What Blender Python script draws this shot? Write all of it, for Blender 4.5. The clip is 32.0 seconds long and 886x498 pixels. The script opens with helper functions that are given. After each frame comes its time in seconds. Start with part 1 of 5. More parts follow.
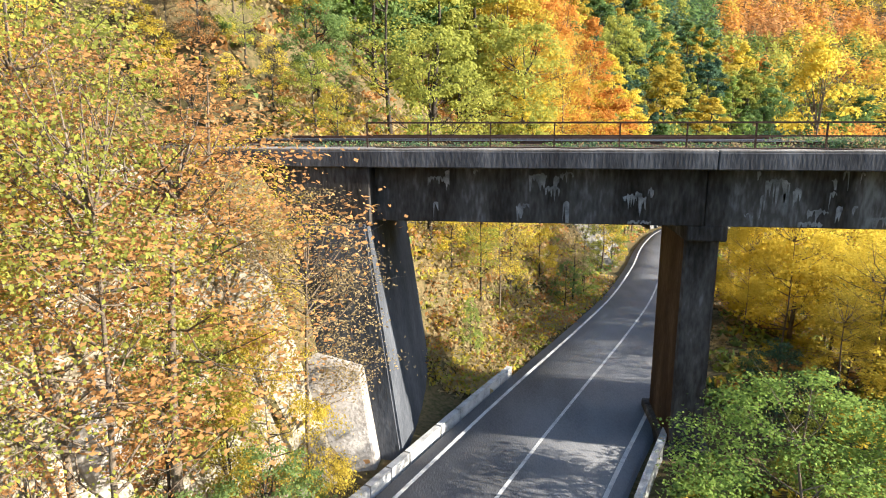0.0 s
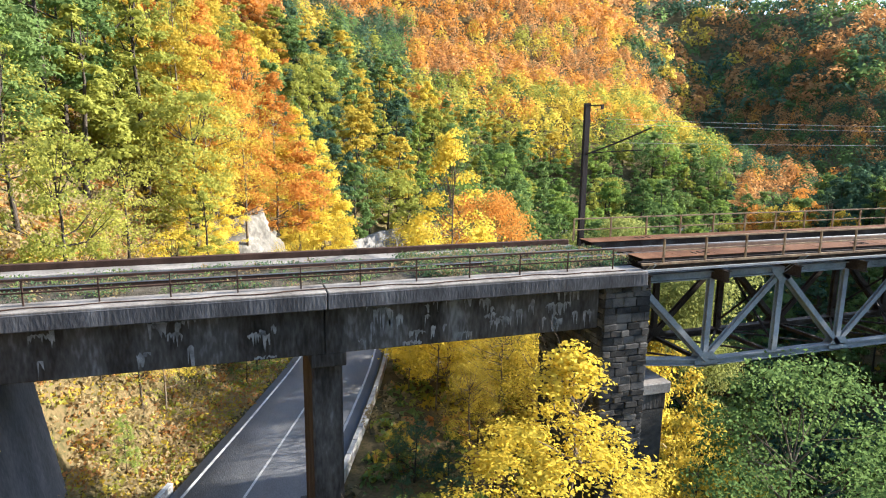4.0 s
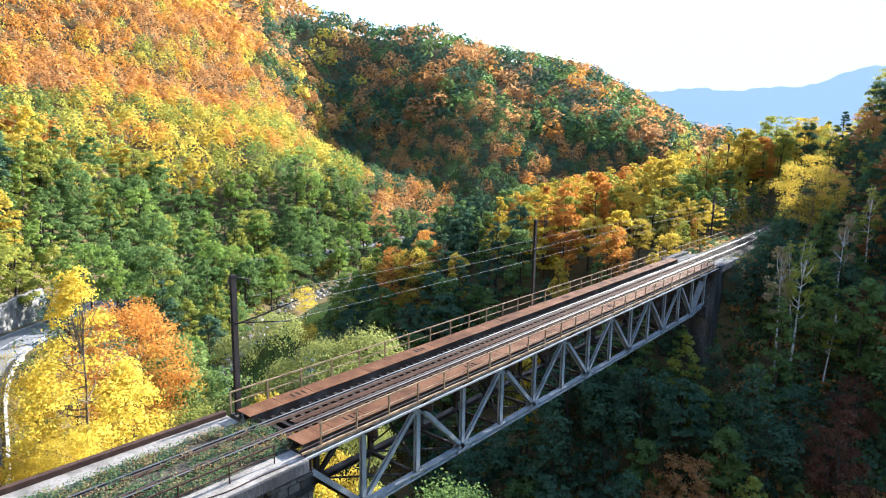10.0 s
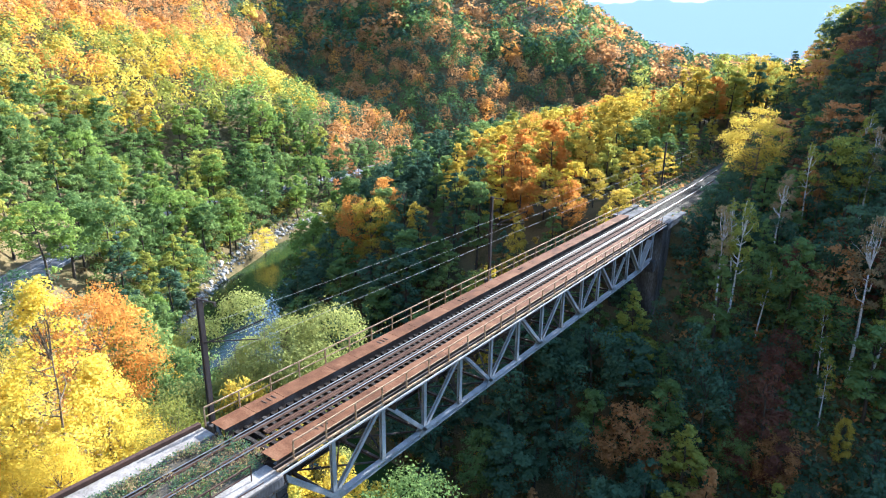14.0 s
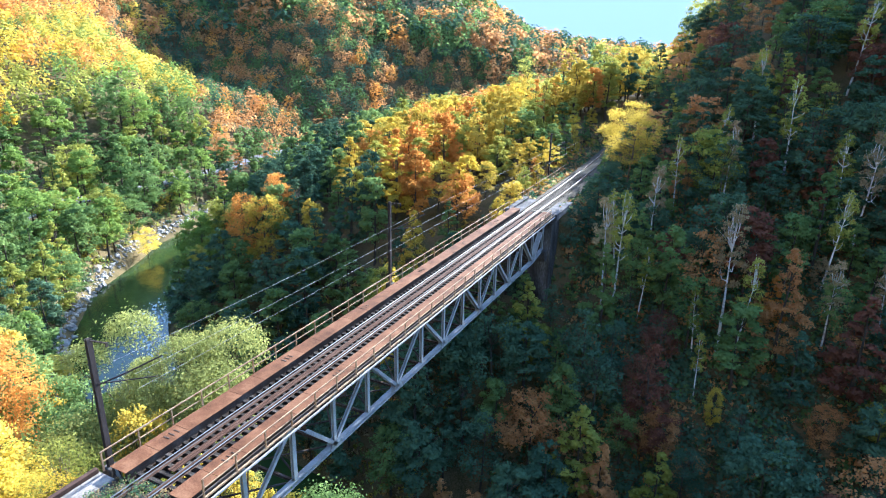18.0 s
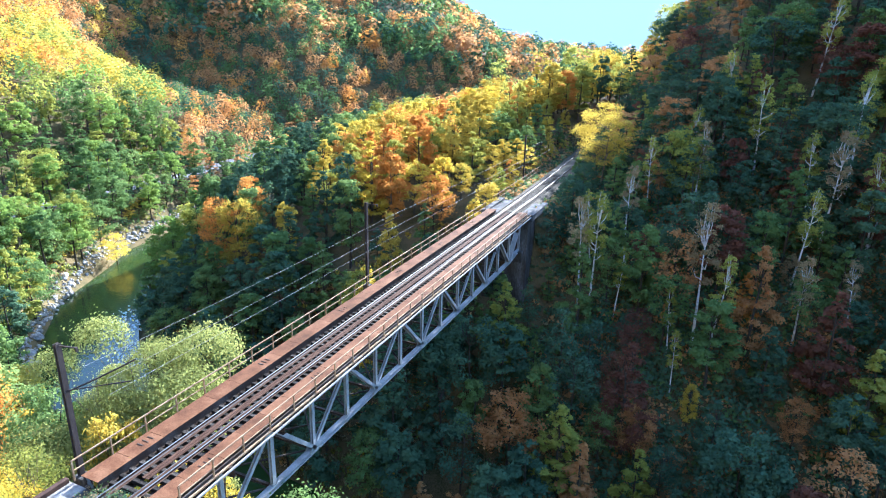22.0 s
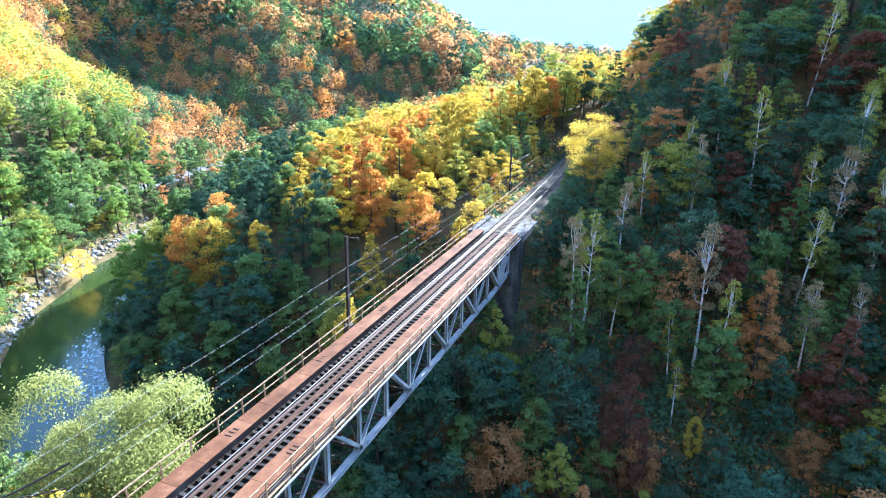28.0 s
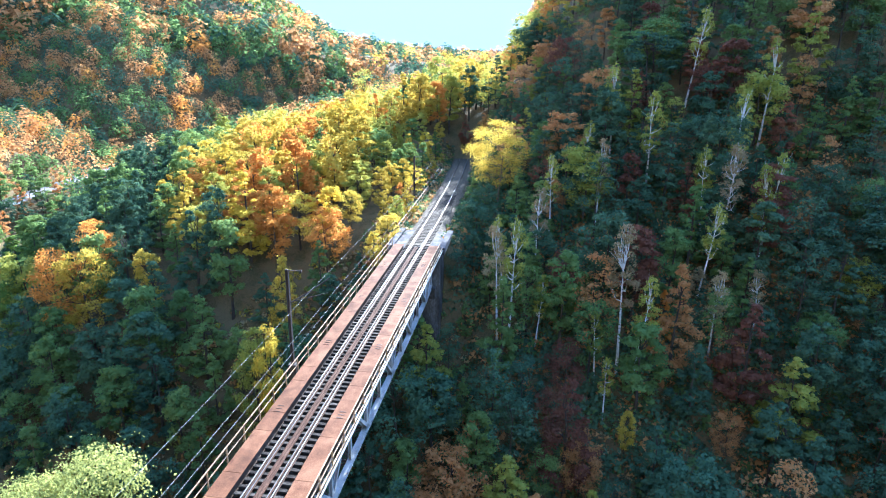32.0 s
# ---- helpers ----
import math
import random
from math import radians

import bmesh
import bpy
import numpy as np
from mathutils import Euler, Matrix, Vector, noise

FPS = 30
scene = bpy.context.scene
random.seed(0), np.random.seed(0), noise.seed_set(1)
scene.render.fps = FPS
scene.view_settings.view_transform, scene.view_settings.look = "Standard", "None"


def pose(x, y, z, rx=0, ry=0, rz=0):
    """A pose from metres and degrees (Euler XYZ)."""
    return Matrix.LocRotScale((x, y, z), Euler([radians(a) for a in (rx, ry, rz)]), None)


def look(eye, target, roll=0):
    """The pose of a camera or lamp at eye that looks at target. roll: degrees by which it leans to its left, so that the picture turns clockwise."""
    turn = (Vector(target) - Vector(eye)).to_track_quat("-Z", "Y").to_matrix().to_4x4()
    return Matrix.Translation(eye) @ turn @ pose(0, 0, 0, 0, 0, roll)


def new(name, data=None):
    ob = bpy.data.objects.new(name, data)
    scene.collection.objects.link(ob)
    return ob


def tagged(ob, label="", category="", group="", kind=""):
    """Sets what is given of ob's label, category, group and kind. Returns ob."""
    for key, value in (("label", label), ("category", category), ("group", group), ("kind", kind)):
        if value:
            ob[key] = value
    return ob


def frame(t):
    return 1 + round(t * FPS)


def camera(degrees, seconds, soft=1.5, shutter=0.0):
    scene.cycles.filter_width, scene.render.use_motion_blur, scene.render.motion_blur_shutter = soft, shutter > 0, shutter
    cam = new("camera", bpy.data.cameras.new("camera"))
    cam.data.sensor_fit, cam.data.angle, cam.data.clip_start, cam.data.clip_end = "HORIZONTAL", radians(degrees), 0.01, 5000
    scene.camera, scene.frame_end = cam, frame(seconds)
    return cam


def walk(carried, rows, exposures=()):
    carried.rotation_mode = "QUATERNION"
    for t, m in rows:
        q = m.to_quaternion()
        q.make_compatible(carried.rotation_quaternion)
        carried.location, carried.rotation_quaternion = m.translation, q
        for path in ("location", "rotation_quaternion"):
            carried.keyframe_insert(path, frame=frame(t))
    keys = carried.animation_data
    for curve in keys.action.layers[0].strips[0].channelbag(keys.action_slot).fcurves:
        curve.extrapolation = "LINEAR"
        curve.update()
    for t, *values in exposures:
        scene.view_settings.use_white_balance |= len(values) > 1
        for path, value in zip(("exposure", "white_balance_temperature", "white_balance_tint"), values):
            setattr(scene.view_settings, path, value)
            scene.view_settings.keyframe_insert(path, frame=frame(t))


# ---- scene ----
cam = camera(71.0, 32.0, 1.1)
PATH = [
    (0, (-18.331, -19.719, 0.947), (-18.577, -17.776, 0.539), -0.1),
    (0.5, (-18.113, -19.669, 1.302), (-18.227, -17.712, 0.903), -0.0),
    (1, (-17.744, -19.603, 1.63), (-17.763, -17.641, 1.242), 0.1),
    (1.5, (-17.354, -19.599, 2.147), (-17.32, -17.637, 1.762), 0.3),
    (2, (-16.892, -19.669, 2.739), (-16.806, -17.708, 2.356), 0.3),
    (2.5, (-16.447, -19.732, 3.314), (-16.279, -17.775, 2.939), 0.4),
    (3, (-15.882, -19.884, 3.95), (-15.589, -17.941, 3.581), 0.4),
    (3.5, (-15.463, -20.035, 4.589), (-15.014, -18.121, 4.221), 0.6),
    (4, (-15.125, -20.258, 5.231), (-14.51, -18.389, 4.867), 0.7),
    (4.5, (-14.897, -20.459, 5.905), (-14.129, -18.648, 5.545), 0.9),
    (6.5, (-14.369, -20.212, 8.404), (-13.233, -18.602, 8.058), 0.8),
    (7, (-14.55, -20.266, 9.117), (-13.341, -18.71, 8.776), 0.9),
    (7.5, (-14.72, -20.281, 9.873), (-13.444, -18.778, 9.535), 0.9),
    (8, (-14.783, -20.22, 10.548), (-13.441, -18.775, 10.215), 0.9),
    (8.5, (-14.84, -20.053, 11.212), (-13.429, -18.674, 10.882), 0.9),
    (9, (-14.842, -19.903, 11.871), (-13.378, -18.58, 11.543), 1.0),
    (9.5, (-14.865, -19.799, 12.53), (-13.369, -18.513, 12.198), 1.0),
    (10, (-14.828, -19.638, 13.092), (-13.317, -18.372, 12.751), 1.0),
    (10.5, (-14.828, -19.605, 13.724), (-13.304, -18.36, 13.365), 1.1),
    (11, (-14.801, -19.586, 14.351), (-13.265, -18.365, 13.962), 1.1),
    (11.5, (-14.824, -19.573, 14.88), (-13.282, -18.372, 14.456), 1.2),
    (12, (-14.841, -19.633, 15.505), (-13.299, -18.445, 15.045), 1.0),
    (12.5, (-14.922, -19.756, 16.236), (-13.383, -18.58, 15.738), 0.9),
    (13, (-14.86, -19.721, 16.779), (-13.321, -18.559, 16.247), 0.9),
    (13.5, (-14.91, -19.762, 17.424), (-13.372, -18.616, 16.857), 0.8),
    (15.5, (-15.182, -19.757, 19.664), (-13.594, -18.733, 19.01), 1.1),
    (16, (-15.132, -19.675, 19.969), (-13.506, -18.709, 19.318), 1.2),
    (16.5, (-15.093, -19.665, 20.043), (-13.432, -18.758, 19.396), 1.2),
    (17, (-15.132, -19.528, 20.058), (-13.446, -18.665, 19.413), 1.3),
    (17.5, (-15.051, -19.458, 20.014), (-13.355, -18.617, 19.371), 1.3),
    (18, (-15.148, -19.377, 20.092), (-13.444, -18.551, 19.448), 1.2),
    (18.5, (-15.182, -19.344, 19.992), (-13.472, -18.529, 19.35), 1.2),
    (19, (-15.224, -19.258, 19.915), (-13.509, -18.451, 19.276), 1.3),
    (19.5, (-15.317, -19.265, 19.907), (-13.597, -18.468, 19.269), 1.3),
    (20, (-15.345, -19.192, 19.825), (-13.619, -18.407, 19.189), 1.3),
    (20.5, (-15.451, -19.177, 19.807), (-13.719, -18.404, 19.173), 1.3),
    (21, (-15.428, -19.199, 19.786), (-13.692, -18.434, 19.152), 1.3),
    (21.5, (-15.343, -19.159, 19.78), (-13.603, -18.4, 19.148), 1.3),
    (22, (-15.135, -19.106, 19.737), (-13.393, -18.352, 19.107), 1.3),
    (22.5, (-14.917, -18.921, 19.826), (-13.172, -18.175, 19.195), 1.4),
    (23, (-14.685, -18.837, 19.945), (-12.937, -18.097, 19.313), 1.3),
    (23.5, (-14.322, -18.717, 19.945), (-12.572, -17.983, 19.313), 1.3),
    (24, (-13.946, -18.525, 19.875), (-12.194, -17.796, 19.244), 1.3),
    (24.5, (-13.468, -18.307, 19.845), (-11.714, -17.583, 19.214), 1.2),
    (25, (-13.004, -18.063, 19.813), (-11.247, -17.343, 19.183), 1.3),
    (25.5, (-12.478, -17.872, 19.959), (-10.72, -17.156, 19.328), 1.2),
    (27.5, (-11.148, -16.694, 20.83), (-9.381, -16.001, 20.198), 1.2),
    (28, (-10.642, -16.325, 21.003), (-8.874, -15.635, 20.371), 1.1),
    (28.5, (-10.187, -15.777, 21.091), (-8.414, -15.1, 20.46), 1.2),
    (29, (-10.011, -15.223, 21.311), (-8.23, -14.567, 20.68), 1.1),
    (29.5, (-10.048, -14.518, 21.428), (-8.256, -13.894, 20.799), 1.1),
    (30, (-9.851, -13.695, 21.577), (-8.043, -13.115, 20.948), 1.1),
    (30.5, (-9.773, -12.819, 21.725), (-7.946, -12.301, 21.098), 1.1),
    (31, (-9.864, -11.893, 21.879), (-8.015, -11.464, 21.251), 1.1),
    (31.5, (-9.818, -10.93, 21.924), (-7.952, -10.582, 21.296), 0.9),
    (32, (-9.925, -9.86, 21.923), (-8.046, -9.579, 21.297), 0.9),
]
walk(cam, [(t, look(eye, target, roll)) for t, eye, target, roll in PATH], [(0, 2.08, 6300, 10), (4, 2.18, 6100, 10), (9, 2.35, 5800, 10), (13, 2.62, 5500, 10), (17, 2.85, 5250, 10), (22, 3.02, 5100, 10), (32, 3.32, 5000, 10)])

# ---- world and light ----
SUN_AZ, SUN_EL = -4.0, 21.0
world = bpy.data.worlds.new("sky")
scene.world = world
world.use_nodes = True
wn = world.node_tree.nodes
wn.clear()
sky = wn.new("ShaderNodeTexSky")
sky.sky_type, sky.sun_disc = "NISHITA", False
sky.sun_elevation, sky.sun_rotation = radians(SUN_EL), radians(90 - SUN_AZ)
sky.dust_density, sky.air_density, sky.ozone_density, sky.altitude = 2.2, 1.2, 3.0, 300
bg = wn.new("ShaderNodeBackground")
bg.inputs["Strength"].default_value = 0.118
wo = wn.new("ShaderNodeOutputWorld")
world.node_tree.links.new(sky.outputs[0], bg.inputs[0])
world.node_tree.links.new(bg.outputs[0], wo.inputs[0])
sun = new("sun", bpy.data.lights.new("sun", "SUN"))
sun.data.energy, sun.data.angle, sun.data.color = 4.2, radians(0.5), (1.0, 0.92, 0.79)
sun_way = Vector((math.cos(radians(SUN_AZ)) * math.cos(radians(SUN_EL)), math.sin(radians(SUN_AZ)) * math.cos(radians(SUN_EL)), math.sin(radians(SUN_EL))))
sun.matrix_world = look(sun_way * 200, (0, 0, 0))


# ---- materials ----
def mat(name, colors, scale=1.0, rough=0.8, metal=0.0, bump=0.3, fine=12.0, stretch=(1, 1, 1), spread=0.0, grain=0.35):
    """A surface with colours that wander at two scales, with relief; spread: how much single pieces differ."""
    m = bpy.data.materials.new(name)
    m.use_nodes = True
    nt = m.node_tree
    n, l = nt.nodes, nt.links
    b = n["Principled BSDF"]
    b.inputs["Roughness"].default_value, b.inputs["Metallic"].default_value = rough, metal
    b.inputs["Specular IOR Level"].default_value = 0.5 if rough < 0.6 else 0.07
    geo = n.new("ShaderNodeNewGeometry")
    mp = n.new("ShaderNodeMapping")
    mp.inputs["Scale"].default_value = stretch
    l.new(geo.outputs["Position"], mp.inputs[0])
    big, small = n.new("ShaderNodeTexNoise"), n.new("ShaderNodeTexNoise")
    big.inputs["Scale"].default_value, big.inputs["Detail"].default_value = scale, 5
    small.inputs["Scale"].default_value, small.inputs["Detail"].default_value = scale * fine, 4
    l.new(mp.outputs[0], big.inputs["Vector"])
    l.new(mp.outputs[0], small.inputs["Vector"])
    mix = n.new("ShaderNodeMix")
    mix.inputs[0].default_value = grain
    l.new(big.outputs["Fac"], mix.inputs[2])
    l.new(small.outputs["Fac"], mix.inputs[3])
    fac = mix.outputs[0]
    if spread:
        info = n.new("ShaderNodeObjectInfo")
        ad = n.new("ShaderNodeMath")
        ad.operation = "MULTIPLY_ADD"
        ad.inputs[1].default_value, ad.inputs[2].default_value = spread, -spread / 2
        l.new(info.outputs["Random"], ad.inputs[0])
        sm = n.new("ShaderNodeMath")
        l.new(ad.outputs[0], sm.inputs[0])
        l.new(fac, sm.inputs[1])
        fac = sm.outputs[0]
    ramp = n.new("ShaderNodeValToRGB")
    els = ramp.color_ramp.elements
    for k, c in enumerate(colors):
        at = 0.3 + 0.4 * k / max(1, len(colors) - 1)
        e = els[k] if k < 2 else els.new(at)
        e.position, e.color = at, (*c, 1)
    l.new(fac, ramp.inputs[0])
    l.new(ramp.outputs[0], b.inputs["Base Color"])
    if bump:
        bp = n.new("ShaderNodeBump")
        bp.inputs["Strength"].default_value, bp.inputs["Distance"].default_value = bump, 0.04
        l.new(small.outputs["Fac"], bp.inputs["Height"])
        l.new(bp.outputs[0], b.inputs["Normal"])
    return m


def leaf_mat(name, colors, glow=0.53, spread=0.25):
    """Leaves: each one with its own shade, each tree a little apart, and light shining through."""
    m = bpy.data.materials.new(name)
    m.use_nodes = True
    n, l = m.node_tree.nodes, m.node_tree.links
    n.clear()
    geo, info, noi = n.new("ShaderNodeNewGeometry"), n.new("ShaderNodeObjectInfo"), n.new("ShaderNodeTexNoise")
    noi.inputs["Scale"].default_value, noi.inputs["Detail"].default_value = 0.11, 3
    l.new(geo.outputs["Position"], noi.inputs["Vector"])
    a = n.new("ShaderNodeMath")
    a.operation = "MULTIPLY_ADD"
    a.inputs[1].default_value, a.inputs[2].default_value = 0.18, 0.41 - spread / 2 - 0.35
    l.new(geo.outputs["Random Per Island"], a.inputs[0])
    c = n.new("ShaderNodeMath")
    c.operation = "MULTIPLY_ADD"
    c.inputs[1].default_value = spread
    l.new(info.outputs["Random"], c.inputs[0])
    l.new(a.outputs[0], c.inputs[2])
    d = n.new("ShaderNodeMath")
    d.operation = "MULTIPLY_ADD"
    d.inputs[1].default_value = 0.7
    l.new(noi.outputs["Fac"], d.inputs[0])
    l.new(c.outputs[0], d.inputs[2])
    ramp = n.new("ShaderNodeValToRGB")
    els = ramp.color_ramp.elements
    for k, col in enumerate(colors):
        at = 0.12 + 0.76 * k / max(1, len(colors) - 1)
        e = els[k] if k < 2 else els.new(at)
        e.position, e.color = at, (*col, 1)
    l.new(d.outputs[0], ramp.inputs[0])
    pb, tr, mx, out = n.new("ShaderNodeBsdfDiffuse"), n.new("ShaderNodeBsdfTranslucent"), n.new("ShaderNodeMixShader"), n.new("ShaderNodeOutputMaterial")
    l.new(ramp.outputs[0], pb.inputs["Color"])
    l.new(ramp.outputs[0], tr.inputs["Color"])
    mx.inputs[0].default_value = glow
    l.new(pb.outputs[0], mx.inputs[1])
    l.new(tr.outputs[0], mx.inputs[2])
    l.new(mx.outputs[0], out.inputs[0])
    return m


M_CONCRETE = mat("weathered_concrete", [(0.014, 0.011, 0.009), (0.042, 0.036, 0.031), (0.085, 0.077, 0.07), (0.2, 0.195, 0.19)], 0.8, 0.9, bump=0.5, stretch=(1, 1, 0.28))
M_LEDGE = mat("pale_concrete", [(0.1, 0.088, 0.076), (0.23, 0.205, 0.18), (0.38, 0.35, 0.31)], 0.9, 0.9, bump=0.5)
M_EDGE = mat("stained_concrete_edge", [(0.03, 0.029, 0.03), (0.075, 0.073, 0.076), (0.17, 0.165, 0.168)], 0.9, 0.9, bump=0.5, stretch=(1, 1, 0.3))
M_PATCH = mat("lime_stain", [(0.07, 0.068, 0.07), (0.2, 0.197, 0.195), (0.42, 0.41, 0.4)], 3.0, 0.9, bump=0.4)
M_STONE = mat("dark_masonry", [(0.025, 0.024, 0.023), (0.06, 0.056, 0.052), (0.13, 0.12, 0.11)], 1.6, 0.9, bump=0.7, spread=0.35)
M_MORTAR = mat("mortar", [(0.03, 0.029, 0.027), (0.07, 0.065, 0.06)], 3.0, 0.95, bump=0.5)
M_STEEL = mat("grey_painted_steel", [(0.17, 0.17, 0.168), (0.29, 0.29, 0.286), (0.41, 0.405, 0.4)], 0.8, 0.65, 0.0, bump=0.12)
# rust-streaked, and kept dark for the shade inside the truss
M_RUSTY_SHADE_STEEL = mat("rust_streaked_shade_steel", [(0.03, 0.02, 0.015), (0.065, 0.045, 0.034), (0.12, 0.1, 0.088)], 1.2, 0.75, 0.1, bump=0.2)
M_PLATE = mat("rust_red_chequer_plate", [(0.058, 0.025, 0.013), (0.122, 0.054, 0.027), (0.19, 0.096, 0.052)], 1.1, 0.85, 0.0, bump=0.3, spread=0.12)
M_RAIL = mat("worn_rail_steel", [(0.08, 0.079, 0.081), (0.16, 0.16, 0.168)], 2.0, 0.5, 0.6, bump=0.05)
M_GUARD = mat("dull_guard_rail_steel", [(0.05, 0.045, 0.043), (0.11, 0.108, 0.11)], 2.0, 0.6, 0.5, bump=0.1)
M_RAIL_SIDE = mat("brown_rail_web", [(0.05, 0.03, 0.02), (0.11, 0.065, 0.045)], 3.0, 0.85, 0.0, bump=0.2)
M_SLEEPER = mat("old_sleeper_wood", [(0.012, 0.01, 0.009), (0.03, 0.025, 0.021), (0.075, 0.064, 0.055)], 2.5, 0.9, bump=0.5, stretch=(3, 0.6, 1), spread=0.2)
M_PLANK = mat("rust_brown_plank", [(0.03, 0.016, 0.011), (0.065, 0.034, 0.022), (0.11, 0.066, 0.045)], 2.0, 0.9, bump=0.4, stretch=(0.4, 3, 1))
# the blue tint of the abutment's shade is put into this coat
M_BATTER = mat("shade_blue_render_coat", [(0.035, 0.038, 0.043), (0.07, 0.075, 0.085), (0.12, 0.126, 0.138)], 0.7, 0.9, bump=0.5, stretch=(1, 1, 0.4))
M_BALLAST = mat("dirty_ballast", [(0.04, 0.036, 0.026), (0.085, 0.072, 0.052), (0.15, 0.128, 0.1)], 2.5, 0.95, bump=0.9)
M_RAILING = mat("rusty_railing_paint", [(0.12, 0.07, 0.045), (0.3, 0.2, 0.12), (0.45, 0.34, 0.2)], 2.5, 0.7, 0.2, bump=0.2)
M_DARKRAIL = mat("dark_rusted_railing", [(0.04, 0.025, 0.02), (0.1, 0.06, 0.045)], 3.0, 0.8, 0.3, bump=0.2)
M_MAST = mat("tarred_mast", [(0.03, 0.024, 0.022), (0.075, 0.06, 0.055)], 2.0, 0.8, bump=0.3, stretch=(1, 1, 0.2))
M_WIRE = mat("wire_metal", [(0.26, 0.26, 0.25), (0.36, 0.36, 0.34)], 5, 0.7, 0.0, bump=0)
M_ASPHALT = mat("worn_asphalt", [(0.085, 0.086, 0.09), (0.145, 0.146, 0.151), (0.2, 0.2, 0.205)], 0.5, 0.65, bump=0.35, fine=40, stretch=(1, 0.35, 1))
M_PAINT = mat("road_paint", [(0.24, 0.24, 0.24), (0.48, 0.48, 0.47), (0.62, 0.62, 0.6)], 2, 0.7, bump=0.1)
M_WHITE = mat("whitewashed_barrier", [(0.22, 0.215, 0.2), (0.42, 0.41, 0.39), (0.58, 0.57, 0.55)], 2.2, 0.8, bump=0.3)
M_SOIL = mat("leaf_litter_soil", [(0.035, 0.036, 0.016), (0.075, 0.065, 0.028), (0.14, 0.1, 0.05), (0.09, 0.1, 0.035)], 0.35, 0.95, bump=0.9, fine=16, grain=0.5)
M_ROCK = mat("pale_rock", [(0.13, 0.12, 0.1), (0.3, 0.27, 0.24), (0.5, 0.47, 0.43)], 0.7, 0.9, bump=0.9)
M_RIVERROCK = mat("bank_boulder", [(0.13, 0.125, 0.115), (0.28, 0.27, 0.255), (0.44, 0.425, 0.4)], 1.2, 0.9, bump=0.6, spread=0.2)
M_SLOPE = mat("dry_stony_slope", [(0.06, 0.05, 0.03), (0.19, 0.16, 0.11), (0.38, 0.34, 0.27), (0.17, 0.16, 0.08)], 0.8, 0.95, bump=1.0, fine=9, grain=0.5)
M_STAIN = mat("rust_stained_concrete", [(0.03, 0.019, 0.012), (0.075, 0.046, 0.028), (0.14, 0.095, 0.06)], 0.9, 0.9, bump=0.5, stretch=(1, 1, 0.3))
M_BARK = mat("grey_bark", [(0.035, 0.028, 0.022), (0.09, 0.075, 0.06)], 2.5, 0.9, bump=0.8, stretch=(3, 3, 0.6))
M_TWIG = mat("pale_twig_bark", [(0.1, 0.075, 0.05), (0.2, 0.16, 0.12)], 3.0, 0.9, bump=0.5)
M_BIRCH = mat("white_birch_bark", [(0.22, 0.21, 0.2), (0.55, 0.54, 0.52), (0.75, 0.74, 0.72)], 1.8, 0.7, bump=0.4, stretch=(0.5, 0.5, 2.2))
M_LEAF = {
    "yellow": leaf_mat("yellow_leaves", [(0.42, 0.3, 0.038), (0.65, 0.5, 0.07), (0.82, 0.68, 0.135)]),
    "gold": leaf_mat("golden_leaves", [(0.28, 0.21, 0.035), (0.5, 0.38, 0.06), (0.68, 0.51, 0.1)]),
    "orange": leaf_mat("orange_leaves", [(0.38, 0.16, 0.035), (0.58, 0.27, 0.06), (0.7, 0.4, 0.1)]),
    "rust": leaf_mat("rusty_brown_leaves", [(0.3, 0.14, 0.055), (0.48, 0.25, 0.095), (0.64, 0.38, 0.16)]),
    "red": leaf_mat("dull_red_leaves", [(0.12, 0.055, 0.04), (0.2, 0.09, 0.058), (0.3, 0.15, 0.08)]),
    "lime": leaf_mat("yellow_green_leaves", [(0.17, 0.2, 0.04), (0.32, 0.33, 0.07), (0.5, 0.46, 0.1)]),
    "green": leaf_mat("green_leaves", [(0.085, 0.15, 0.05), (0.155, 0.23, 0.075), (0.25, 0.32, 0.1)]),
    "fresh": leaf_mat("fresh_green_leaves", [(0.11, 0.19, 0.045), (0.21, 0.3, 0.07), (0.33, 0.41, 0.1)]),
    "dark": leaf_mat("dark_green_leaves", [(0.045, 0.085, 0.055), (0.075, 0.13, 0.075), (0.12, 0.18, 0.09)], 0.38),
    "willow": leaf_mat("silvery_green_leaves", [(0.16, 0.18, 0.055), (0.27, 0.29, 0.09), (0.38, 0.4, 0.13)]),
    "dry": leaf_mat("dry_tan_leaves", [(0.18, 0.13, 0.07), (0.33, 0.25, 0.13), (0.47, 0.38, 0.2)]),
}
water = bpy.data.materials.new("river_water")
water.use_nodes = True
wb, wnt = water.node_tree.nodes["Principled BSDF"], water.node_tree
wb.inputs["Base Color"].default_value, wb.inputs["Roughness"].default_value = (0.028, 0.048, 0.013, 1), 0.12
wb.inputs["IOR"].default_value = 1.33
wz, wbp, wgeo, wmp = wnt.nodes.new("ShaderNodeTexNoise"), wnt.nodes.new("ShaderNodeBump"), wnt.nodes.new("ShaderNodeNewGeometry"), wnt.nodes.new("ShaderNodeMapping")
wz.inputs["Scale"].default_value, wz.inputs["Detail"].default_value = 1.1, 4
wbp.inputs["Strength"].default_value, wbp.inputs["Distance"].default_value = 0.25, 0.1
wnt.links.new(wgeo.outputs["Position"], wz.inputs["Vector"])
wnt.links.new(wz.outputs["Fac"], wbp.inputs["Height"])
wnt.links.new(wbp.outputs[0], wb.inputs["Normal"])


